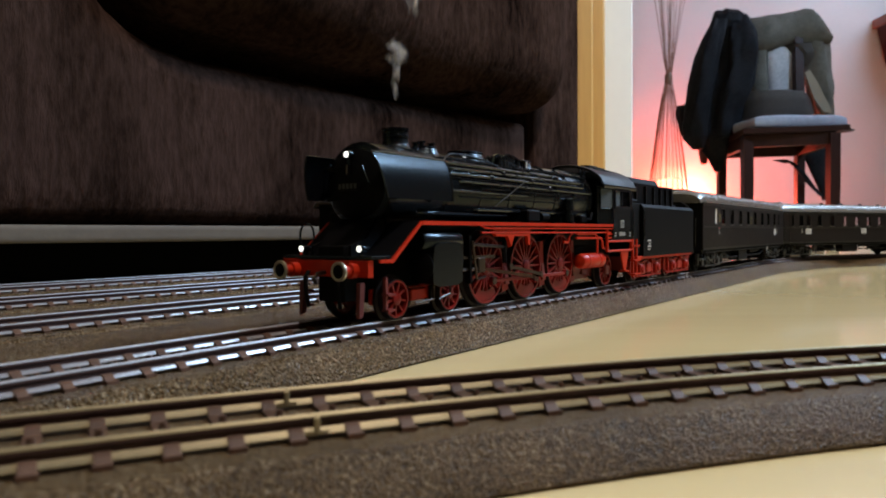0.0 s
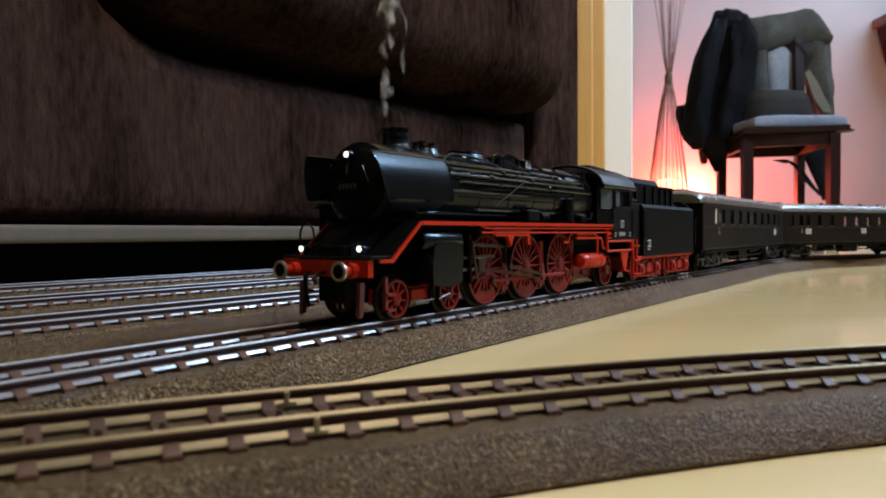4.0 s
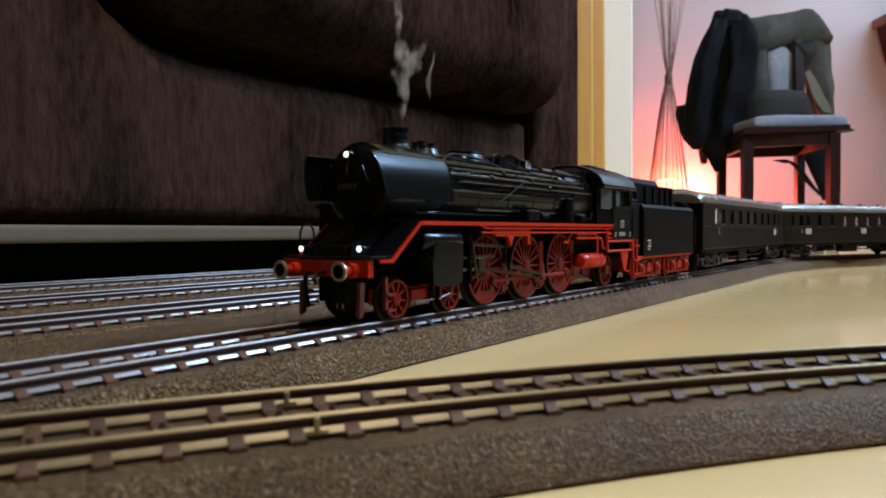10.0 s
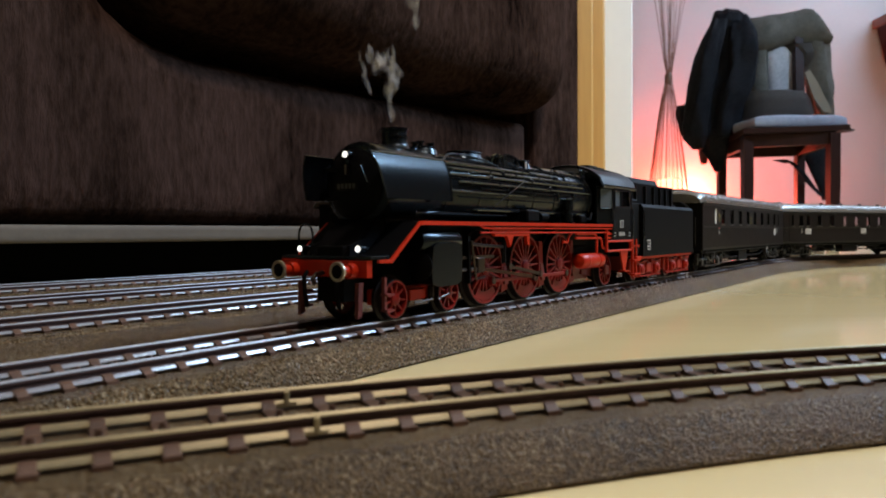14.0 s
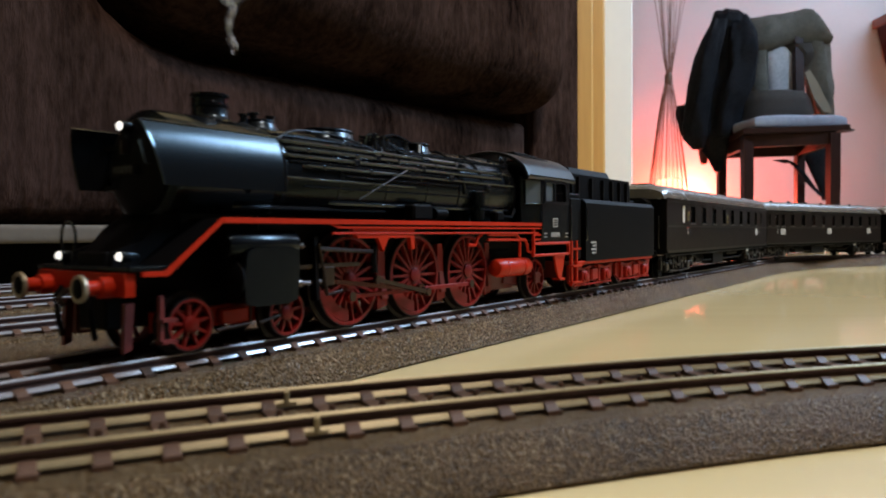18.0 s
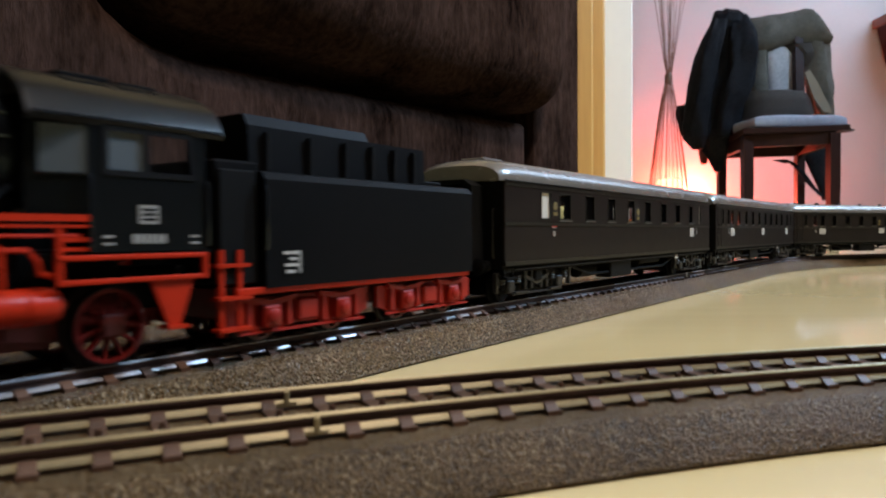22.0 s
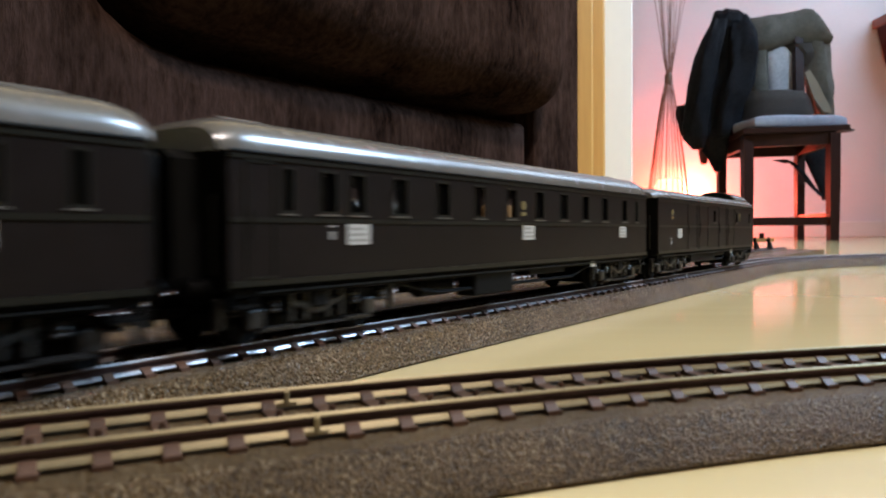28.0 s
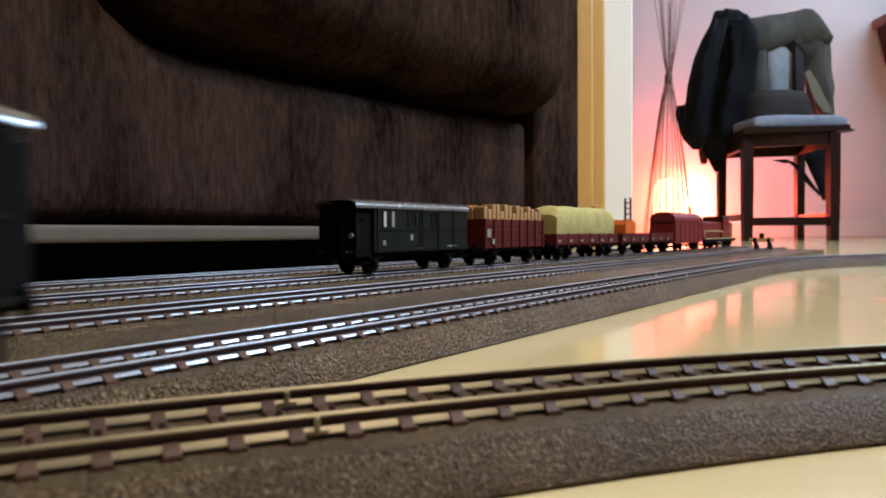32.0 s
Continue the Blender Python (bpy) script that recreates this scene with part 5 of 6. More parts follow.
def running_gear(t, L, axles, mat=None):
    h = L / 2
    for q in axles:
        m = mm()
        for k in (-1, 1):
            m.lathe([(6.2, 7.6 * k), (6.2, 8.3 * k), (5.4, 8.6 * k), (5.2, 10.5 * k), (3.6, 10.2 * k), (1.4, 10.7 * k)], (q, 0, 5.4), "y", 18)
        m.tube([(q, -8, 5.4), (q, 8, 5.4)], 1.1, 6)
        part("wheelset", m, M_UNDER, t)
        for k in (-1, 1):
            part("axle_guard", mm().prism([(q - 4.5, 10.6), (q + 4.5, 10.6), (q + 1.8, 3.2), (q - 1.8, 3.2)], *sorted((k * 11.4, k * 12.4))), M_UNDER, t)
            part("axle_box", mm().box(q - 1.7, q + 1.7, *sorted((k * 12.4, k * 14.2)), 3.6, 7.4, .4), M_UNDER, t)
            part("leaf_spring", mm().prism([(q - 6.5, 9.6), (q, 7.6), (q + 6.5, 9.6), (q + 6.5, 10.4), (q, 9.2), (q - 6.5, 10.4)], *sorted((k * 12.4, k * 13.8))), M_UNDER, t)
    part("underframe", mm().box(-h, h, -13.6, 13.6, 10.2, 12.4), M_UNDER, t)
    for k in (-1, 1):
        for y in (-10.1, 10.1):
            buffer(t, k * h, y, 12.2, k)
        part("foot_step", mm().box(k * (h - 8) - 3, k * (h - 8) + 3, 13, 15.4, 6.4, 7.0), M_UNDER, t)
    part("coupler", mm().box(-h - 7, -h, -1.5, 1.5, 6, 8), M_UNDER, t)


def goods_van():
    L, s = 112.0, .3668
    t = thing("goods_van", "dark green model guard's van with grey roof", "model wagon", "goods train", goods_at(s))
    h = L / 2
    part("body", mm().box(-h + 14, h, -15.6, 15.6, 12.2, 39, .3), M_VAN, t)
    part("vestibule", mm().box(-h, -h + 14, -13.8, 13.8, 12.2, 38.6, .3), M_UNDER, t, "dark recessed end vestibule")
    for k in (-1, 1):
        part("vestibule_pane", mm().lathe([(1.6, k * 13.8), (1.6, k * 14.0)], (-h + 5, 0, 31), "y", 14), M_PANE, t)
        part("grab_rail", mm().tube([(-h + 1, k * 14.4, 15), (-h + 1, k * 14.8, 16), (-h + 1, k * 14.8, 28), (-h + 1, k * 14.4, 29)], .3, 5), M_GEAR, t)
    sec = roof_arc(16.2, 38.4, 42.8, 14)
    r = part("roof", mm().prism([*sec, *[(y, z - .8) for y, z in reversed(sec)]], -h - 2, h + 2, "x"), M_ROOF, t, "rounded grey roof")
    for k in (-1, 1):
        for x in (-h + 17, -h + 58, -h + 79, -h + 95):
            part("post", mm().box(x - .6, x + .6, *sorted((k * 15.5, k * 16.2)), 12.4, 38.6), M_VAN, t)
        for z in (13.2, 25.5, 38.0):
            part("rail_strip", mm().box(-h + 14, h, *sorted((k * 15.5, k * 16.0)), z - .5, z + .5), M_VAN, t)
        for a, b, z0, z1, mt in ((-h + 22, -h + 25, 27, 36, M_WHITEPANE), (-h + 46, -h + 53, 27, 36, M_PANE), (-h + 71, -h + 75, 27, 36, M_PANE)):
            w = part("window", mm().ring([(a - .8, z0 - .8), (b + .8, z0 - .8), (b + .8, z1 + .8), (a - .8, z1 + .8)], [(a, z0), (b, z0), (b, z1), (a, z1)], *sorted((k * 15.5, k * 16.1))), M_VAN, t)
            part("pane", mm().box(a, b, *sorted((k * 15.5, k * 15.75)), z0, z1), mt, w)
        part("notice", mm().box(-h + 30, -h + 32.4, *sorted((k * 15.6, k * 15.8)), 27, 36), M_DIM, t)
        part("notice", mm().box(-h + 48, -h + 50.6, *sorted((k * 15.6, k * 15.8)), 19, 22.6), M_DIM, t)
        part("notice", mm().box(-h + 21.6, -h + 24.2, *sorted((k * 15.6, k * 15.8)), 16.4, 19.2), M_DIM, t)
        part("print_bar", mm().box(-h + 56, -h + 66, *sorted((k * 15.6, k * 15.75)), 13.9, 14.5).box(-h + 88, -h + 98, *sorted((k * 15.6, k * 15.75)), 14.6, 15.4), M_DIM, t)
        part("door", mm().ring([(-h + 60, 14), (-h + 78, 14), (-h + 78, 37), (-h + 60, 37)], [(-h + 61, 15), (-h + 77, 15), (-h + 77, 36), (-h + 61, 36)], *sorted((k * 15.6, k * 16.3))), M_VAN, t)
    part("end_door", mm().ring([(-5, 14), (5, 14), (5, 36), (-5, 36)], [(-4, 15), (4, 15), (4, 35), (-4, 35)], -h - .5, -h + .2, "x"), M_VAN, t)
    part("tail_lamp", mm().lathe([(1.4, 0), (1.4, -1.4)], (-h, 11, 22), "x", 10), M_DIM, t)
    running_gear(t, L, (-h + 18, h - 18))


def gondola():
    L, s = 92.0, .4916
    t = thing("open_wagon", "red-brown open wagon stacked with upright timber", "model wagon", "goods train", goods_at(s))
    h = L / 2
    for k in (-1, 1):
        w = part("side_wall", mm().box(-h, h, *sorted((k * 14.2, k * 15)), 12.4, 33, .2), M_BROWN, t)
        for i in range(8):
            x = -h + 1.5 + (L - 3) * i / 7
            part("stanchion", mm().box(x - .9, x + .9, *sorted((k * 14.9, k * 16)), 12, 33.4), M_BROWN, w)
        for z in (17.5, 22.6, 27.8):
            part("plank_joint", mm().box(-h, h, *sorted((k * 15, k * 15.15)), z - .2, z + .2), M_UNDER, w)
        part("print_bar", mm().box(-h + 3, -h + 8, *sorted((k * 16, k * 16.1)), 20, 26).box(-h + 10, -h + 13, *sorted((k * 16, k * 16.1)), 15, 19), M_DIM, w)
    for k in (-1, 1):
        part("end_wall", mm().box(*sorted((k * (h - .8), k * h)), -15, 15, 12.4, 33), M_BROWN, t)
    running_gear(t, L, (-h + 18, h - 18))
    ld = thing("timber_load", "bundles of pale upright timber in the open wagon", "timber load", m=goods_at(s))
    rnd = random.Random(3)
    for i in range(15):
        for j in range(3):
            x = -h + 4.2 + 5.97 * i
            y = -9.6 + 9.6 * j
            part("timber", mm().box(x - 2.2 - rnd.random() * .5, x + 2.2 + rnd.random() * .5, y - 4.5, y + 4.5, 13, 37.5 + 3.6 * (i % 3 != 1) + rnd.random() * 3.0, .5), M_WOOD, ld)


def flat_wagon(s, L, label, load=None):
    t = thing("flat_wagon", label, "model wagon", "goods train", goods_at(s))
    h = L / 2
    part("deck", mm().box(-h, h, -14.8, 14.8, 12.2, 14), M_BROWN, t)
    n = max(3, int(L / 22))
    for k in (-1, 1):
        for i in range(n):
            a, b = -h + L * i / n + .6, -h + L * (i + 1) / n - .6
            part("drop_side", mm().box(a, b, *sorted((k * 14.8, k * 15.6)), 13, 22, .2), M_BROWN, t)
            part("stake", mm().box(a - 1, a, *sorted((k * 15.2, k * 16)), 10, 22.6), M_BROWN, t)
            part("print_bar", mm().box(a + 3, a + 8, *sorted((k * 15.6, k * 15.7)), 15, 17), M_DIM, t)
        part("end_board", mm().box(*sorted((k * (h - .8), k * h)), -14.8, 14.8, 13, 22), M_BROWN, t)
    running_gear(t, L, (-h + 16, h - 16) if L < 100 else (-h + 14, -h + 32, h - 32, h - 14))
    return t


def goods():
    goods_van()
    gondola()
    flat_wagon(.6296, 138, "long red-brown low-sided wagon carrying straw")
    ld = thing("straw_load", "rounded heap of pale yellow straw on a wagon", "straw load", m=goods_at(.6296))
    rings = []
    for i in range(22):
        x = -64 + 128 * i / 21
        e = min(1, (1 - abs(2 * i / 21 - 1)) * 5 + .45)
        ring_ = []
        for j in range(20):
            a = 2 * math.pi * j / 20
            c, s_ = math.cos(a), math.sin(a)
            y = 13.6 * math.copysign(abs(c) ** .5, c)
            z = 33 + (13.2 * e if s_ > 0 else 19) * math.copysign(abs(s_) ** .6, s_)
            q = noise.noise(Vector((x * .09, y * .14, z * .14)))
            ring_.append((x, y * (1 + .05 * q), z + 1.5 * q))
        rings.append(ring_)
    part("straw", mm().loft(rings), M_STRAW, ld)
    flat_wagon(.7505, 80, "short red-brown low-sided wagon carrying a crane")
    cr = thing("model_crane", "small orange crane with a dark lattice mast", "model crane", m=goods_at(.7505))
    part("crawler", mm().box(-14, 14, -11, -5, 14, 20, 1.5).box(-14, 14, 5, 11, 14, 20, 1.5), M_UNDER, cr)
    part("cabin", mm().prism([(-16, 20), (14, 20), (14, 33), (6, 36), (-12, 36), (-16, 31)], -10, 10), M_ORANGE, cr)
    part("cab_window", mm().box(4, 12, 9.9, 10.3, 26, 33), M_PANE, cr)
    for y in (-3, 3):
        part("mast_post", mm().box(16, 18.4, y - .8, y + .8, 20, 60), M_DKRED, cr)
    for z in range(24, 60, 6):
        part("mast_brace", mm().box(16.4, 18, -3, 3, z, z + 1.2), M_DKRED, cr)
    flat_wagon(.8360, 78, "short red-brown low-sided empty wagon")
    L, s = 118.0, .9420
    t = thing("box_van", "dark red box van with a high barrel roof", "model wagon", "goods train", goods_at(s))
    h = L / 2
    part("body", mm().box(-h, h, -15.4, 15.4, 9.5, 38, .3), M_MAROON, t)
    sec = [(16 * math.cos(math.pi * i / 16), 36 + 11.4 * math.sin(math.pi * i / 16) ** .8) for i in range(17)]
    part("barrel_roof", mm().prism(sec, -h - 1, h + 1, "x"), M_MAROON, t)
    for k in (-1, 1):
        for i in range(7):
            x = -h + 2 + (L - 4) * i / 6
            part("stanchion", mm().box(x - .7, x + .7, *sorted((k * 15.3, k * 16)), 10, 37), M_MAROON, t)
    running_gear(t, L, (-h + 20, h - 20))
    L, s = 172.0, 1.1000
    t = thing("diesel_locomotive", "dark red model diesel locomotive with cream stripes", "model locomotive", "goods train", goods_at(s))
    h = L / 2
    part("frame", mm().box(-h, h, -14.8, 14.8, 9, 14, .4), M_UNDER, t)
    part("long_hood", mm().box(-h + 4, 16, -11, 11, 14, 37, 1.2), M_MAROON, t)
    part("short_hood", mm().box(44, h - 4, -11, 11, 14, 37, 1.2), M_MAROON, t)
    c = part("cab", mm().box(14, 46, -15, 15, 14, 43, .8), M_MAROON, t)
    part("cab_roof", mm().prism([(-16, 42.6), (16, 42.6), (13, 45.4), (-13, 45.4)], 11, 49, "x"), M_UNDER, c)
    for k in (-1, 1):
        part("cab_window", mm().box(19, 28, *sorted((k * 14.9, k * 15.2)), 31, 40), M_PANE, c)
        part("cab_window", mm().box(32, 41, *sorted((k * 14.9, k * 15.2)), 31, 40), M_PANE, c)
        for z in (24.3, 13.8):
            part("stripe", mm().box(-h + 2, h - 2, *sorted((k * 15.0, k * 15.3)) if z < 20 else sorted((k * 11.0, k * 11.3)), z - .5, z + .5), M_CREAM, t)
        part("hand_rail", mm().tube([(-h + 3, k * 14.2, 14), (-h + 3, k * 14.2, 24), (12, k * 14.2, 24), (12, k * 14.2, 14)], .4, 5), M_CREAM, t)
    running_gear(t, L, (-h + 22, -h + 46, h - 46, h - 22))


# ======== furniture ========
def soft_box(x0, x1, y0, y1, z0, z1, r, wob=0.0, seed=0, cuts=10):
    """A cushion: a box with well rounded edges and slight swells."""
    bm = bmesh.new()
    bmesh.ops.create_cube(bm, size=1.0)
    for v in bm.verts:
        v.co = Vector((x0 if v.co.x < 0 else x1, y0 if v.co.y < 0 else y1, z0 if v.co.z < 0 else z1))
    bmesh.ops.subdivide_edges(bm, edges=bm.edges[:], cuts=cuts, use_grid_fill=True)
    c = Vector(((x0 + x1) / 2, (y0 + y1) / 2, (z0 + z1) / 2))
    hx, hy, hz = (x1 - x0) / 2, (y1 - y0) / 2, (z1 - z0) / 2
    for v in bm.verts:
        p = v.co - c
        q = Vector((max(-hx + r, min(hx - r, p.x)), max(-hy + r, min(hy - r, p.y)), max(-hz + r, min(hz - r, p.z))))
        d = p - q
        if d.length > 1e-9:
            p = q + d.normalized() * r
        if wob:
            p += p.normalized() * wob * noise.noise(Vector((p.x * 7 + seed, p.y * 7, p.z * 7)))
        v.co = c + p
    m = Mesh()
    bm.verts.index_update()
    m.add([tuple(v.co) for v in bm.verts], [[v.index for v in f.verts] for f in bm.faces])
    bm.free()
    return m


def sofa():
    m = Matrix.Translation((0.195, 1.05, 0)) @ Matrix.Rotation(radians(54), 4, "Z")
    t = thing("sofa", "dark brown chenille sofa close to the floor", "sofa", m=m)
    panel = Mesh().prism([(-1.15, .041), (-.143, .041), (-.143, .173), (-.40, .166), (-.634, .164), (-.66, .168), (-.679, .175), (-.695, .185), (-.707, .198), (-.714, .216), (-.718, .30), (-.718, .6), (-1.15, .6)], 0.0, 0.70)
    ob = part("front_panel", panel, M_SOFA, t)
    bm = bmesh.new()
    bm.from_mesh(ob.data)
    bmesh.ops.bevel(bm, geom=[e for e in bm.edges if all(v.co.y < .001 for v in e.verts)], offset=.022, segments=6, affect="EDGES", profile=.5)
    bm.to_mesh(ob.data)
    bm.free()
    part("seat_cushion", soft_box(-0.70, -0.112, -0.052, 0.62, 0.180, 0.44, 0.058, wob=0.008, cuts=40), M_SOFA, t)
    part("armrest", soft_box(-0.138, 0.0, -0.004, 0.80, 0.039, 0.60, 0.02, cuts=24), M_SOFA, t)
    part("backrest", soft_box(-0.72, -0.12, 0.55, 0.80, 0.17, 0.85, 0.05), M_SOFA, t)
    part("hem", soft_box(-1.14, -0.001, 0.002, 0.79, 0.0282, 0.0415, 0.004, wob=0.001), M_LINING, t, "pale beige hem along the bottom edge")
    # added block: paints the shaded gap below the hem black
    part("underside_shade", Mesh().box(-1.12, -0.02, 0.03, 0.77, 0.0, 0.0285), M_VOID, t, "black block standing in for the shade under the sofa")


def chair():
    t = thing("wooden_chair", "dark-stained wooden chair with clothes over its back", "chair")
    fl, fr, rl, rr = Vector((1.130, 2.75)), Vector((1.402, 2.66)), Vector((1.186, 3.15)), Vector((1.474, 3.06))
    def leg(p, z1, w=0.030, lean=None):
        q = p + (lean or Vector((0, 0)))
        ring = lambda c, z, w_: [(c.x - w_ / 2, c.y - w_ / 2, z), (c.x + w_ / 2, c.y - w_ / 2, z), (c.x + w_ / 2, c.y + w_ / 2, z), (c.x - w_ / 2, c.y + w_ / 2, z)]
        return Mesh().loft([ring(p, 0, w * .85), ring(p, z1 * .5, w), ring(q, z1, w)])
    for p in (fl, fr):
        part("leg", leg(p, 0.385, 0.036), M_DARKWOOD, t)
    for p in (rl, rr):
        part("leg", leg(p, 0.94, 0.034, Vector((0.01, 0.05))), M_DARKWOOD, t)
    bar = lambda a, b, z0, z1, w: Mesh().loft([[(p.x + nx, p.y + ny, z) for nx, ny, z in ((-w * n.x, -w * n.y, z0), (w * n.x, w * n.y, z0), (w * n.x, w * n.y, z1), (-w * n.x, -w * n.y, z1))] for n in [Vector((-(b - a).y, (b - a).x)).normalized()] for p in (a, b)])
    for a, b in ((fl, fr), (fl, rl), (fr, rr), (rl, rr)):
        part("seat_rail", bar(a, b, 0.345, 0.392, 0.011), M_DARKWOOD, t)
    part("stretcher", bar(fl, fr, 0.055, 0.085, 0.010), M_DARKWOOD, t)
    for a, b in ((fl, rl), (fr, rr)):
        part("stretcher", bar(a, b, 0.075, 0.100, 0.009), M_DARKWOOD, t)
    part("seat", Mesh().prism([tuple(q) for q in (fl + Vector((-.025, -.03)), fr + Vector((.045, -.03)), rr + Vector((.03, 0)), rl + Vector((-.02, 0)))], 0.392, 0.412, "z"), M_DARKWOOD, t)
    for z0, z1 in ((0.86, 0.93), (0.64, 0.68)):
        part("back_slat", bar(rl + Vector((.01, .05)), rr + Vector((.01, .05)), z0, z1, 0.009), M_DARKWOOD, t)


def draped(name, label, cat, rows, mat, seed, folds=6, amp=0.012, parent=None, n=26):
    """Cloth hanging in folds: rows of (z, centre x, centre y, half width, half depth)."""
    rings = []
    fine = []
    for a, b in zip(rows, rows[1:]):
        for i in range(4):
            fine.append([p + (q - p) * i / 4 for p, q in zip(a, b)])
    fine.append(list(rows[-1]))
    for z, x, y, w, d in fine:
        ring_ = []
        for j in range(n):
            a = 2 * math.pi * j / n
            c, s = math.cos(a), math.sin(a)
            k = 1 + amp / max(w, .02) * (math.sin(a * folds + z * 9 + seed) * .5 + noise.noise(Vector((c * 2 + seed, s * 2, z * 11))))
            ring_.append((x + w * k * math.copysign(abs(c) ** .8, c), y + d * k * s, z + .008 * noise.noise(Vector((c * 3, s * 3 + seed, z * 9)))))
        rings.append(ring_)
    m = Mesh().loft(rings)
    if parent:
        return part(name, m, mat, parent, label)
    return tagged(m.to(name, mat, sharp=60), label, cat)


def clothes():
    Y = 3.02
    X = lambda px, y=Y: (px - 784) / 1308.7 * y
    Z = lambda py, y=Y: 0.0335 + (410.3 - py) * y / 1308.7
    def row(py, a, b, d, y=Y):
        return (Z(py, y), (X(a, y) + X(b, y)) / 2, y, (X(b, y) - X(a, y)) / 2, d)
    jk = thing("black_jacket", "black padded jacket hung over the chair's back", "jacket")
    draped("body", "", "", [row(26, 1268, 1300, .02), row(33, 1263, 1322, .05), row(60, 1253, 1334, .07), row(100, 1240, 1338, .085), row(150, 1236, 1332, .09), row(185, 1230, 1314, .09), row(225, 1226, 1302, .09), row(245, 1232, 1296, .08), row(262, 1240, 1286, .06), row(282, 1256, 1284, .03), row(304, 1264, 1276, .012)], M_JACKET, 1.0, 7, .012, jk, 44)
    draped("sleeve", "", "", [row(38, 1260, 1284, .03, 2.95), row(62, 1250, 1278, .05, 2.94), row(100, 1232, 1270, .055, 2.93), row(150, 1221, 1262, .055, 2.93), row(190, 1212, 1256, .055, 2.93), row(222, 1209, 1252, .05, 2.94), row(246, 1210, 1250, .04, 2.95), row(264, 1226, 1244, .02, 2.96)], M_JACKET, 3.3, 4, .007, jk, 36)
    draped("sleeve", "", "", [row(44, 1296, 1324, .03, 2.94), row(80, 1290, 1336, .05, 2.93), row(120, 1284, 1334, .05, 2.93), row(165, 1270, 1322, .05, 2.93), row(200, 1262, 1308, .045, 2.94), row(232, 1258, 1300, .04, 2.95), row(246, 1262, 1296, .03, 2.96)], M_JACKET, 5.1, 4, .013, jk, 36)
    draped("collar", "", "", [row(22, 1266, 1304, .02, 3.0), row(30, 1262, 1312, .045, 2.99), row(42, 1262, 1312, .04, 2.98), row(50, 1262, 1306, .02, 2.97)], M_JACKET, 2.2, 6, .010, jk, 36)
    draped("cuff", "", "", [row(188, 1200, 1212, .025), row(205, 1199, 1220, .035), row(226, 1204, 1222, .03), row(240, 1208, 1220, .02)], M_JACKET, 7.0, 3, .008, jk)
    draped("lining", "dark red lining", "", [row(240, 1234, 1250, .02, 3.06), row(268, 1236, 1254, .02, 3.06), row(290, 1240, 1250, .012, 3.06)], M_DKRED, 6.0, 3, .006, jk)
    sw = thing("knitted_sweater", "grey-green knitted sweater draped over a chair back", "sweater")
    y = 3.12
    rings = []
    for i in range(15):
        q = i / 14
        px = 1322 + 138 * q
        top = 37 - 18 * min(1, q / .75) + 46 * (max(0, q - .75) / .25) ** 1.6
        bot = 96 - 12 * q + 3 * math.sin(q * 9)
        zc, hz = (Z(top, y) + Z(bot, y)) / 2, (Z(top, y) - Z(bot, y)) / 2
        rings.append([(X(px, y), y + .055 * math.cos(a) - .01 * math.sin(q * 9), zc + hz * math.sin(a) * (1 + .06 * noise.noise(Vector((q * 6, a, 0))))) for a in [2 * math.pi * j / 18 for j in range(18)]])
    part("yoke", Mesh().loft(rings), M_SWEATER, sw)
    draped("sleeve", "", "", [row(52, 1424, 1456, .03, y), row(78, 1420, 1462, .045, y), row(115, 1420, 1466, .045, y), row(160, 1430, 1470, .045, y), row(195, 1440, 1474, .04, y), row(214, 1450, 1474, .03, y)], M_SWEATER, 3.0, 5, .010, sw)
    draped("collar", "", "", [row(84, 1384, 1436, .05, y), row(100, 1398, 1438, .05, y), row(120, 1404, 1430, .03, y)], M_TROUSER, 5.0, 3, .006, sw)
    draped("folded_shirt", "pale grey shirt folded on the chair back", "shirt", [row(88, 1352, 1408, .025, y + .01), row(120, 1354, 1408, .03, y + .01), row(178, 1356, 1406, .03, y + .01)], M_SHIRT, 2.0, 3, .003)
    draped("grey_scarf", "grey-green scarf hanging on the chair", "scarf", [row(90, 1330, 1358, .03, y), row(140, 1326, 1358, .03, y), row(180, 1332, 1360, .03, y)], M_SWEATER, 6.0, 3, .004)
    draped("dark_trousers", "dark brown folded trousers on the seat", "trousers", [row(168, 1316, 1420, .08, 3.0), row(182, 1310, 1428, .10, 3.0), row(204, 1306, 1436, .10, 3.0), row(230, 1308, 1434, .09, 3.0)], M_TROUSER, 4.0, 4, .006)
    part_y = 3.0
    flap = [(1404, 140), (1412, 134), (1428, 160), (1446, 196), (1450, 208), (1436, 206), (1420, 184)]
    tagged(Mesh().prism([(X(q, part_y), Z(r, part_y)) for q, r in flap], part_y - .092, part_y - .080).to("cloth_flap", M_TAN), "tan cloth flap hanging out of the clothes", "cloth")
    tagged(soft_box(X(1308, 2.85), X(1474, 2.85), 2.72, 3.0, 0.412, 0.462, 0.022, wob=0.022, seed=3).to("folded_blanket", M_BLANKET), "pale blue-grey folded blanket on the chair seat", "blanket")
    tagged(Mesh().prism([(X(1486, 2.7), 2.66), (X(1512, 2.7), 2.7), (X(1490, 2.7), 2.9)], 0.398, 0.404, "z").to("cloth_corner", M_TROUSER), "corner of dark cloth on the chair seat", "cloth")
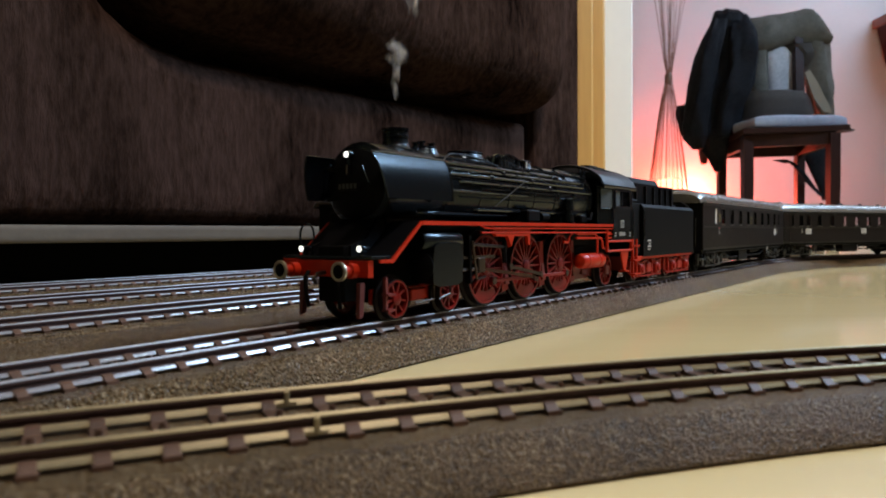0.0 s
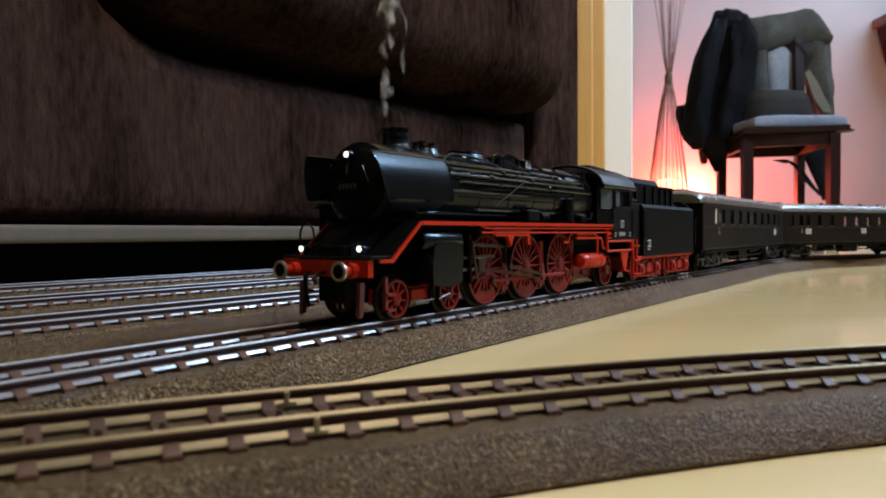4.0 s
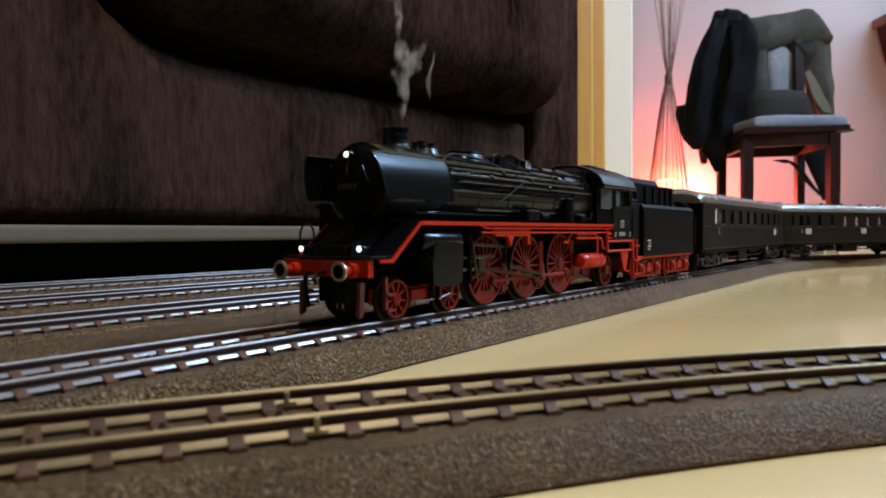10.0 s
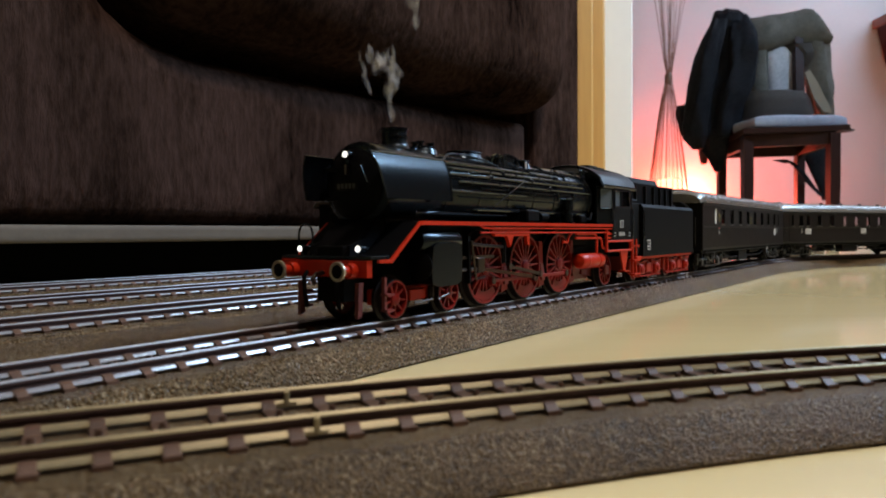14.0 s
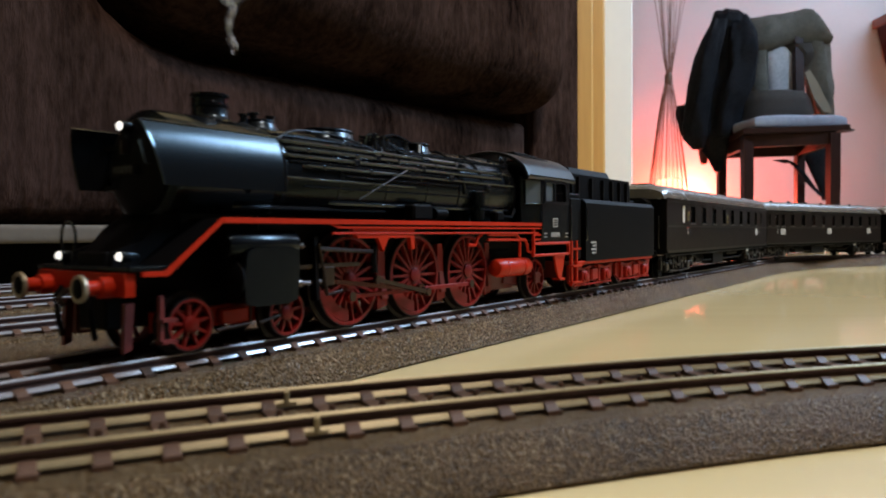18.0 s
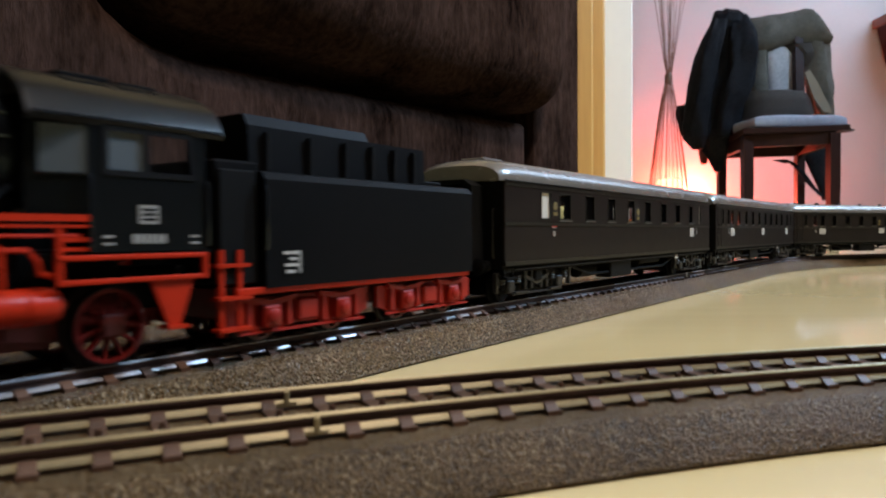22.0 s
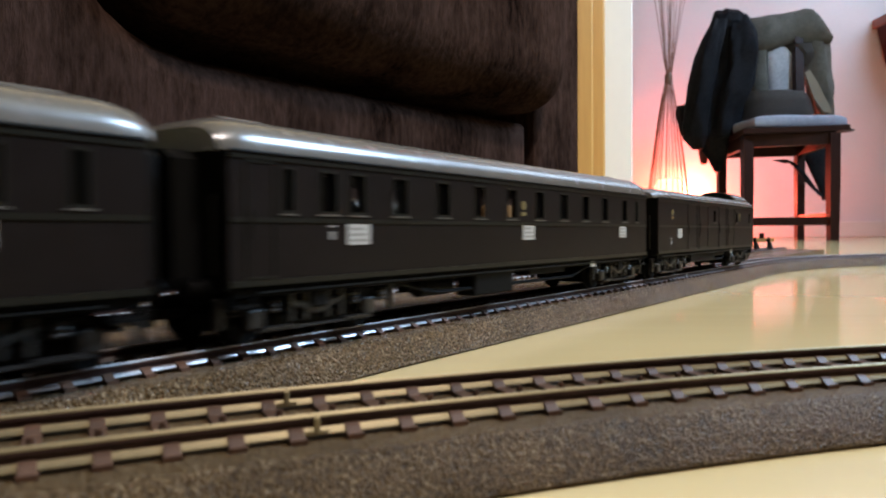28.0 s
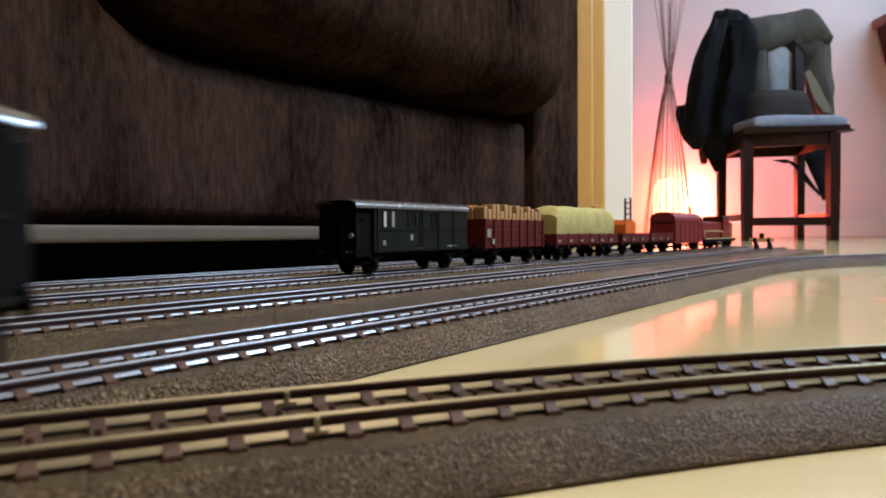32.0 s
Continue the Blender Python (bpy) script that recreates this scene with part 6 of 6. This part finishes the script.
    draped("dark_bag", "dark triangular cloth hanging behind the chair legs", "bag", [row(258, 1418, 1464, .012, 3.05), row(280, 1424, 1464, .02, 3.05), row(305, 1434, 1464, .02, 3.05), row(330, 1446, 1463, .02, 3.05), row(354, 1456, 1462, .01, 3.05)], M_JACKET, 8.0, 3, .004)
    tagged(Mesh().loft([[(X(a, 3.0), 3.0 + e, Z(b, 3.0)), (X(a + w, 3.0), 3.0 + e, Z(b + 6, 3.0)), (X(a + w, 3.0), 3.01 + e, Z(b + 6, 3.0)), (X(a, 3.0), 3.01 + e, Z(b, 3.0))] for a, b, w, e in ((1368, 284, 22, 0), (1392, 282, 16, .01), (1410, 300, 14, 0), (1430, 324, 14, .01), (1450, 346, 10, 0))]).to("dark_strap", M_JACKET), "dark purple strap hanging under the chair seat", "strap")


def twig_lamp():
    t = thing("twig_lamp", "bundle of willow twigs round a glowing red lamp", "floor lamp", m=Matrix.Translation((LAMP_X, LAMP_Y, 0)))
    part("base", Mesh().lathe([(0.095, 0), (0.1, 0.01), (0.1, 0.03), (0.09, 0.04)], (0, 0, 0), "z", 24), M_DARKWOOD, t)
    part("paper_shade", Mesh().lathe([(0.062, 0.04), (0.074, 0.06), (0.074, 0.20), (0.066, 0.27), (0.052, 0.295), (0.01, 0.30)], (0, 0, 0), "z", 28), M_GLOW, t, "glowing pink-red paper shade")
    rnd = random.Random(5)
    for i in range(22):
        a = 2 * math.pi * i / 22 + rnd.random() * .1
        b = a + 2.1 + rnd.random() * .7
        r1 = .105 + rnd.random() * .01
        r2 = .045 + rnd.random() * .06
        top = 1.36 + rnd.random() * .18
        pts = []
        for j in range(13):
            q = j / 12
            z = .02 + (top - .02) * q
            if z < .80:
                w = (z / .80)
                r, ang = r1 * (1 - w) ** .8 + .012, a
            else:
                w = (z - .80) / (top - .80)
                r, ang = .012 + r2 * w ** 1.1, b
            c0, c1 = Vector((math.cos(a), math.sin(a))), Vector((math.cos(ang), math.sin(ang)))
            pts.append((c1.x * r, c1.y * r, z))
        part("twig", Mesh().tube(pts, .0021, 5, .0011), M_TWIG, t)
    part("binding", Mesh().lathe([(.016, 0), (.019, .01), (.019, .04), (.016, .05)], (0, 0, .77), "z", 12), M_TWIG, t)


def night_light():
    # globe and stem are added round the bulb that makes the red glow
    t = thing("night_light", "small glowing red globe lamp behind the chair", "lamp", m=Matrix.Translation((NIGHT.x, NIGHT.y, 0)))
    part("stem", Mesh().lathe([(.05, 0), (.05, .01), (.012, .02), (.009, NIGHT.z - .02)], (0, 0, 0), "z", 16), M_DARKWOOD, t)
    part("globe", Mesh().lathe([(.008, -.024), (.018, -.016), (.024, 0), (.018, .016), (.004, .0235)], (0, 0, NIGHT.z), "z", 16), M_GLOW, t, "glowing red glass globe")


def wall_shelf():
    t = thing("wall_shelf", "dark walnut shelf with bracket on the end wall", "shelf", m=Matrix.Translation((2.312, 3.72, 0)))
    part("board", Mesh().box(0, .35, 0, .278, 1.115, 1.165, .004), M_SHELF, t)
    part("bracket", Mesh().prism([(0.01, 1.115), (0.2, 1.115), (0.2, 0.90), (0.06, 0.92)], .02, .25), M_DARKWOOD, t)


# ======== smoke: loose rigid tufts that rise from the chimney ========
def smoke_tufts():
    tufts = []
    rnd = random.Random(11)

    def wisp(m, p0, p1, r, bend, steps=11):
        # a thin bent tube that swells towards its upper half
        p0, p1 = Vector(p0), Vector(p1)
        a, tw = rnd.random() * 6.28, 2.0 + 3.0 * rnd.random()
        rings = []
        for b in range(steps + 1):
            u = b / steps
            p = p0.lerp(p1, u) + Vector((math.cos(a + tw * u), math.sin(a + tw * u), .3 * math.sin(a + 3 * u))) * bend * math.sin(math.pi * u * .8)
            q = r * (.12 + math.sin(math.pi * min(.97, max(.03, u ** .8))) ** 1.2 * (.75 + .5 * rnd.random()))
            rings.append([tuple(p + Vector((q * math.cos(t), q * math.sin(t), .4 * q * math.sin(t + a)))) for t in [2 * math.pi * k / 9 for k in range(9)]])
        m.loft(rings)

    for i in range(13):
        m = Mesh(.001)
        full = i % 3 != 1
        # the thread that trails below, with a drop at its foot
        foot = (rnd.uniform(-.8, .8), rnd.uniform(-.8, .8), -12 + rnd.uniform(0, 5))
        wisp(m, foot, (.4, 0, 1), .55, .9)
        wisp(m, foot, (foot[0] + .5, foot[1], foot[2] + 4), .9, .3)
        # the cap: many small curls that spread with height
        for j in range(10 if i == 0 else 22 + 3 * (i % 4) if full else 5):
            a, h = rnd.random() * 6.28, rnd.random()
            w = (.5 + (2.4 if i == 0 else 7.0 if full else 1.4) * h ** 1.2) * rnd.random() ** .6
            c = (math.cos(a) * w, math.sin(a) * w, -3 + 13 * h)
            ln = rnd.uniform(2.0, 5.5)
            wisp(m, (c[0] * .8, c[1] * .8, c[2] - ln / 2), (c[0] * 1.15, c[1] * 1.15, c[2] + ln / 2), rnd.uniform(.5, 1.5), rnd.uniform(.5, 1.6), 8)
        # one or two stray curls
        for j in range(min(i, 1 + i % 2)):
            a = rnd.random() * 6.28
            w = rnd.uniform(5, 8)
            wisp(m, (w * math.cos(a), w * math.sin(a), rnd.uniform(-6, 2)), (w * math.cos(a + .3), w * math.sin(a + .3), rnd.uniform(5, 9)), .5, 1.2)
        ob = m.to("smoke_tuft", M_SMOKE, sharp=180)
        tagged(ob, "thin pale grey smoke rising from the chimney", "smoke", "chimney smoke")
        tufts.append(ob)
    return tufts


# ======== build ========
room()
tracks()
buffer_stop()
sofa()
chair()
clothes()
twig_lamp()
night_light()
wall_shelf()
LOCO = locomotive()
TENDER = tender()
COACHES = coaches()
goods()
TUFTS = smoke_tufts()

# ======== how the train runs ========
# distance of the locomotive's first axle along the main line, millimetres
RUN = [(0, 155.3), (13.8, 155.3), (14.0, 154.8), (14.5, 149.5), (15.5, 134.5), (16.5, 118.5), (17, 110.3), (17.5, 102.5), (18, 90.5), (18.5, 78), (19, 65.4), (19.5, 54.2), (20, 37.5), (20.5, 13.6), (21, -11), (21.5, -38.4), (22, -70.6), (22.5, -104),
       (23, -141), (23.5, -183), (24, -228), (24.5, -274), (25, -320), (25.5, -368), (26, -426), (26.5, -491), (27, -558), (27.5, -625.5), (28, -689), (28.5, -753.5), (29, -815.5), (29.5, -880), (30, -945.5), (30.5, -1007), (31, -1068), (31.5, -1129.5), (32, -1191)]


def run(t):
    """Smooth (monotone cubic) distance in metres at t seconds."""
    k = max(i for i in range(len(RUN)) if RUN[i][0] <= t + 1e-9)
    if k >= len(RUN) - 1:
        return RUN[-1][1] * .001
    def slope(i):
        if i <= 0 or i >= len(RUN) - 1:
            return 0.0 if i <= 0 else (RUN[-1][1] - RUN[-2][1]) / (RUN[-1][0] - RUN[-2][0])
        a = (RUN[i][1] - RUN[i - 1][1]) / (RUN[i][0] - RUN[i - 1][0])
        b = (RUN[i + 1][1] - RUN[i][1]) / (RUN[i + 1][0] - RUN[i][0])
        return 0.0 if a * b <= 0 else 2 * a * b / (a + b)
    (t0, p0), (t1, p1) = RUN[k], RUN[k + 1]
    h = t1 - t0
    u = (t - t0) / h
    m0, m1 = slope(k) * h, slope(k + 1) * h
    return ((2 * u ** 3 - 3 * u * u + 1) * p0 + (u ** 3 - 2 * u * u + u) * m0 + (3 * u * u - 2 * u ** 3) * p1 + (u ** 3 - u * u) * m1) * .001


def ride(s, half):
    """Pose of a vehicle whose middle is at s and whose pivots lie half metres before and behind it."""
    a, b = main_path(s - half)[0], main_path(s + half)[0]
    d = a - b
    c = (a + b) / 2
    return Matrix.Translation((c.x, c.y, RAIL_Z)) @ Matrix.Rotation(math.atan2(d.y, d.x), 4, "Z")


def motions():
    still = [0.0, 13.8]
    coarse = still + [13.8 + i * .1 for i in range(1, 183)]
    fine = still + [13.8 + i / 15 for i in range(1, 274)]
    # vehicles
    loco, wheels, radii, rods = LOCO
    def loco_pose(s):
        p = ride(s + .073, .05)
        return p @ Matrix.Translation((.073, 0, 0))
    walk(loco, [(t, loco_pose(run(t))) for t in coarse])
    walk(TENDER[0], [(t, ride(run(t) + .213, .0235)) for t in coarse])
    for i, (c, w) in enumerate(COACHES):
        L = COACH_L if i < 3 else 206.0
        mid = (COACH_0 + COACH_PITCH * i + L / 2) * .001
        walk(c, [(t, ride(run(t) + mid, L * .0005 - .027)) for t in coarse])
    # wheels roll without slipping; rods follow the crank pins
    def roll(ob, R, phase=0.0):
        at = ob.location.copy()
        walk(ob, [(t, Matrix.Translation(at) @ Matrix.Rotation(phase + (run(0) - run(t)) / (R * .001), 4, "Y")) for t in fine])
    for ob, R in zip(wheels, radii):
        roll(ob, R)
    for ob, R in zip(TENDER[1], TENDER[2]):
        roll(ob, R)
    for c, w in COACHES:
        for ob in w:
            roll(ob, 5.2)
    throw = .0040
    for k, cr, mr, ch, er in rods:
        ra, rb, rc, rd = [], [], [], []
        for t in fine:
            a = radians(200) + (run(0) - run(t)) / .0116 + (0 if k > 0 else math.pi / 2)
            px, pz = throw * math.sin(a), throw * math.cos(a)
            ra.append((t, Matrix.Translation((-.073 + px, k * .0122, .0116 + pz))))
            # main rod from the pin of the middle axle to the crosshead
            dx = math.sqrt(.037 ** 2 - pz ** 2)
            xc = -.073 + px + dx
            rb.append((t, Matrix.Translation((xc, k * .0134, .0122)) @ Matrix.Rotation(math.atan2(pz - .0006, dx), 4, "Y")))
            rc.append((t, Matrix.Translation((xc, k * .0134, .0122))))
            ex, ez = .0024 * math.sin(a + 1.57), .0024 * math.cos(a + 1.57)
            rd.append((t, Matrix.Translation((-.073 + px + ex + .022, k * .0146, .0132 + .35 * (pz + ez))) @ Matrix.Rotation(math.atan2((pz + ez) * .65 - .0016, .022), 4, "Y")))
        walk(cr, ra)
        walk(mr, rb)
        walk(ch, rc)
        walk(er, rd)
    # smoke: a puff every quarter second, waiting in the boiler before it leaves
    gap = .25
    period = gap * len(TUFTS)
    for i, ob in enumerate(TUFTS):
        rows = []
        shift = i * gap + .47
        for q in range(0, 321):
            t = q * .1
            n = math.floor((t + shift) / period)
            u = (t + shift) - n * period
            te = max(0, t - u)
            c = main_path(run(min(t, te + .4)) + .0134)[0]
            high = .003 * math.sin(2.1 * i + n)
            rise = .029 if u < .25 else .029 + (.037 + high) * min(1, (u - .25) / .17) + .075 * max(0, u - .42)
            wob = max(0, u - .3)
            x = c.x + wob * .016 * math.sin(3.1 * n + i * 1.7)
            y = c.y + wob * .016 * math.cos(2.3 * n + i * 2.9)
            if i == 0 and t > 16.4:
                # the last puff drifts along with the train
                x, y = main_path(run(t - .25) + .0134)[0]
                rise = .058 + .0125 * (t - 17)
            elif te > 16.3:
                x, y = main_path(run(t) + .0134)[0]
                rise = .029
            rows.append((t, Matrix.Translation((x, y, RAIL_Z + rise)) @ Matrix.Rotation(i * 1.3 + n * .9 + .3 * u, 4, "Z")))
        walk(ob, rows)


motions()
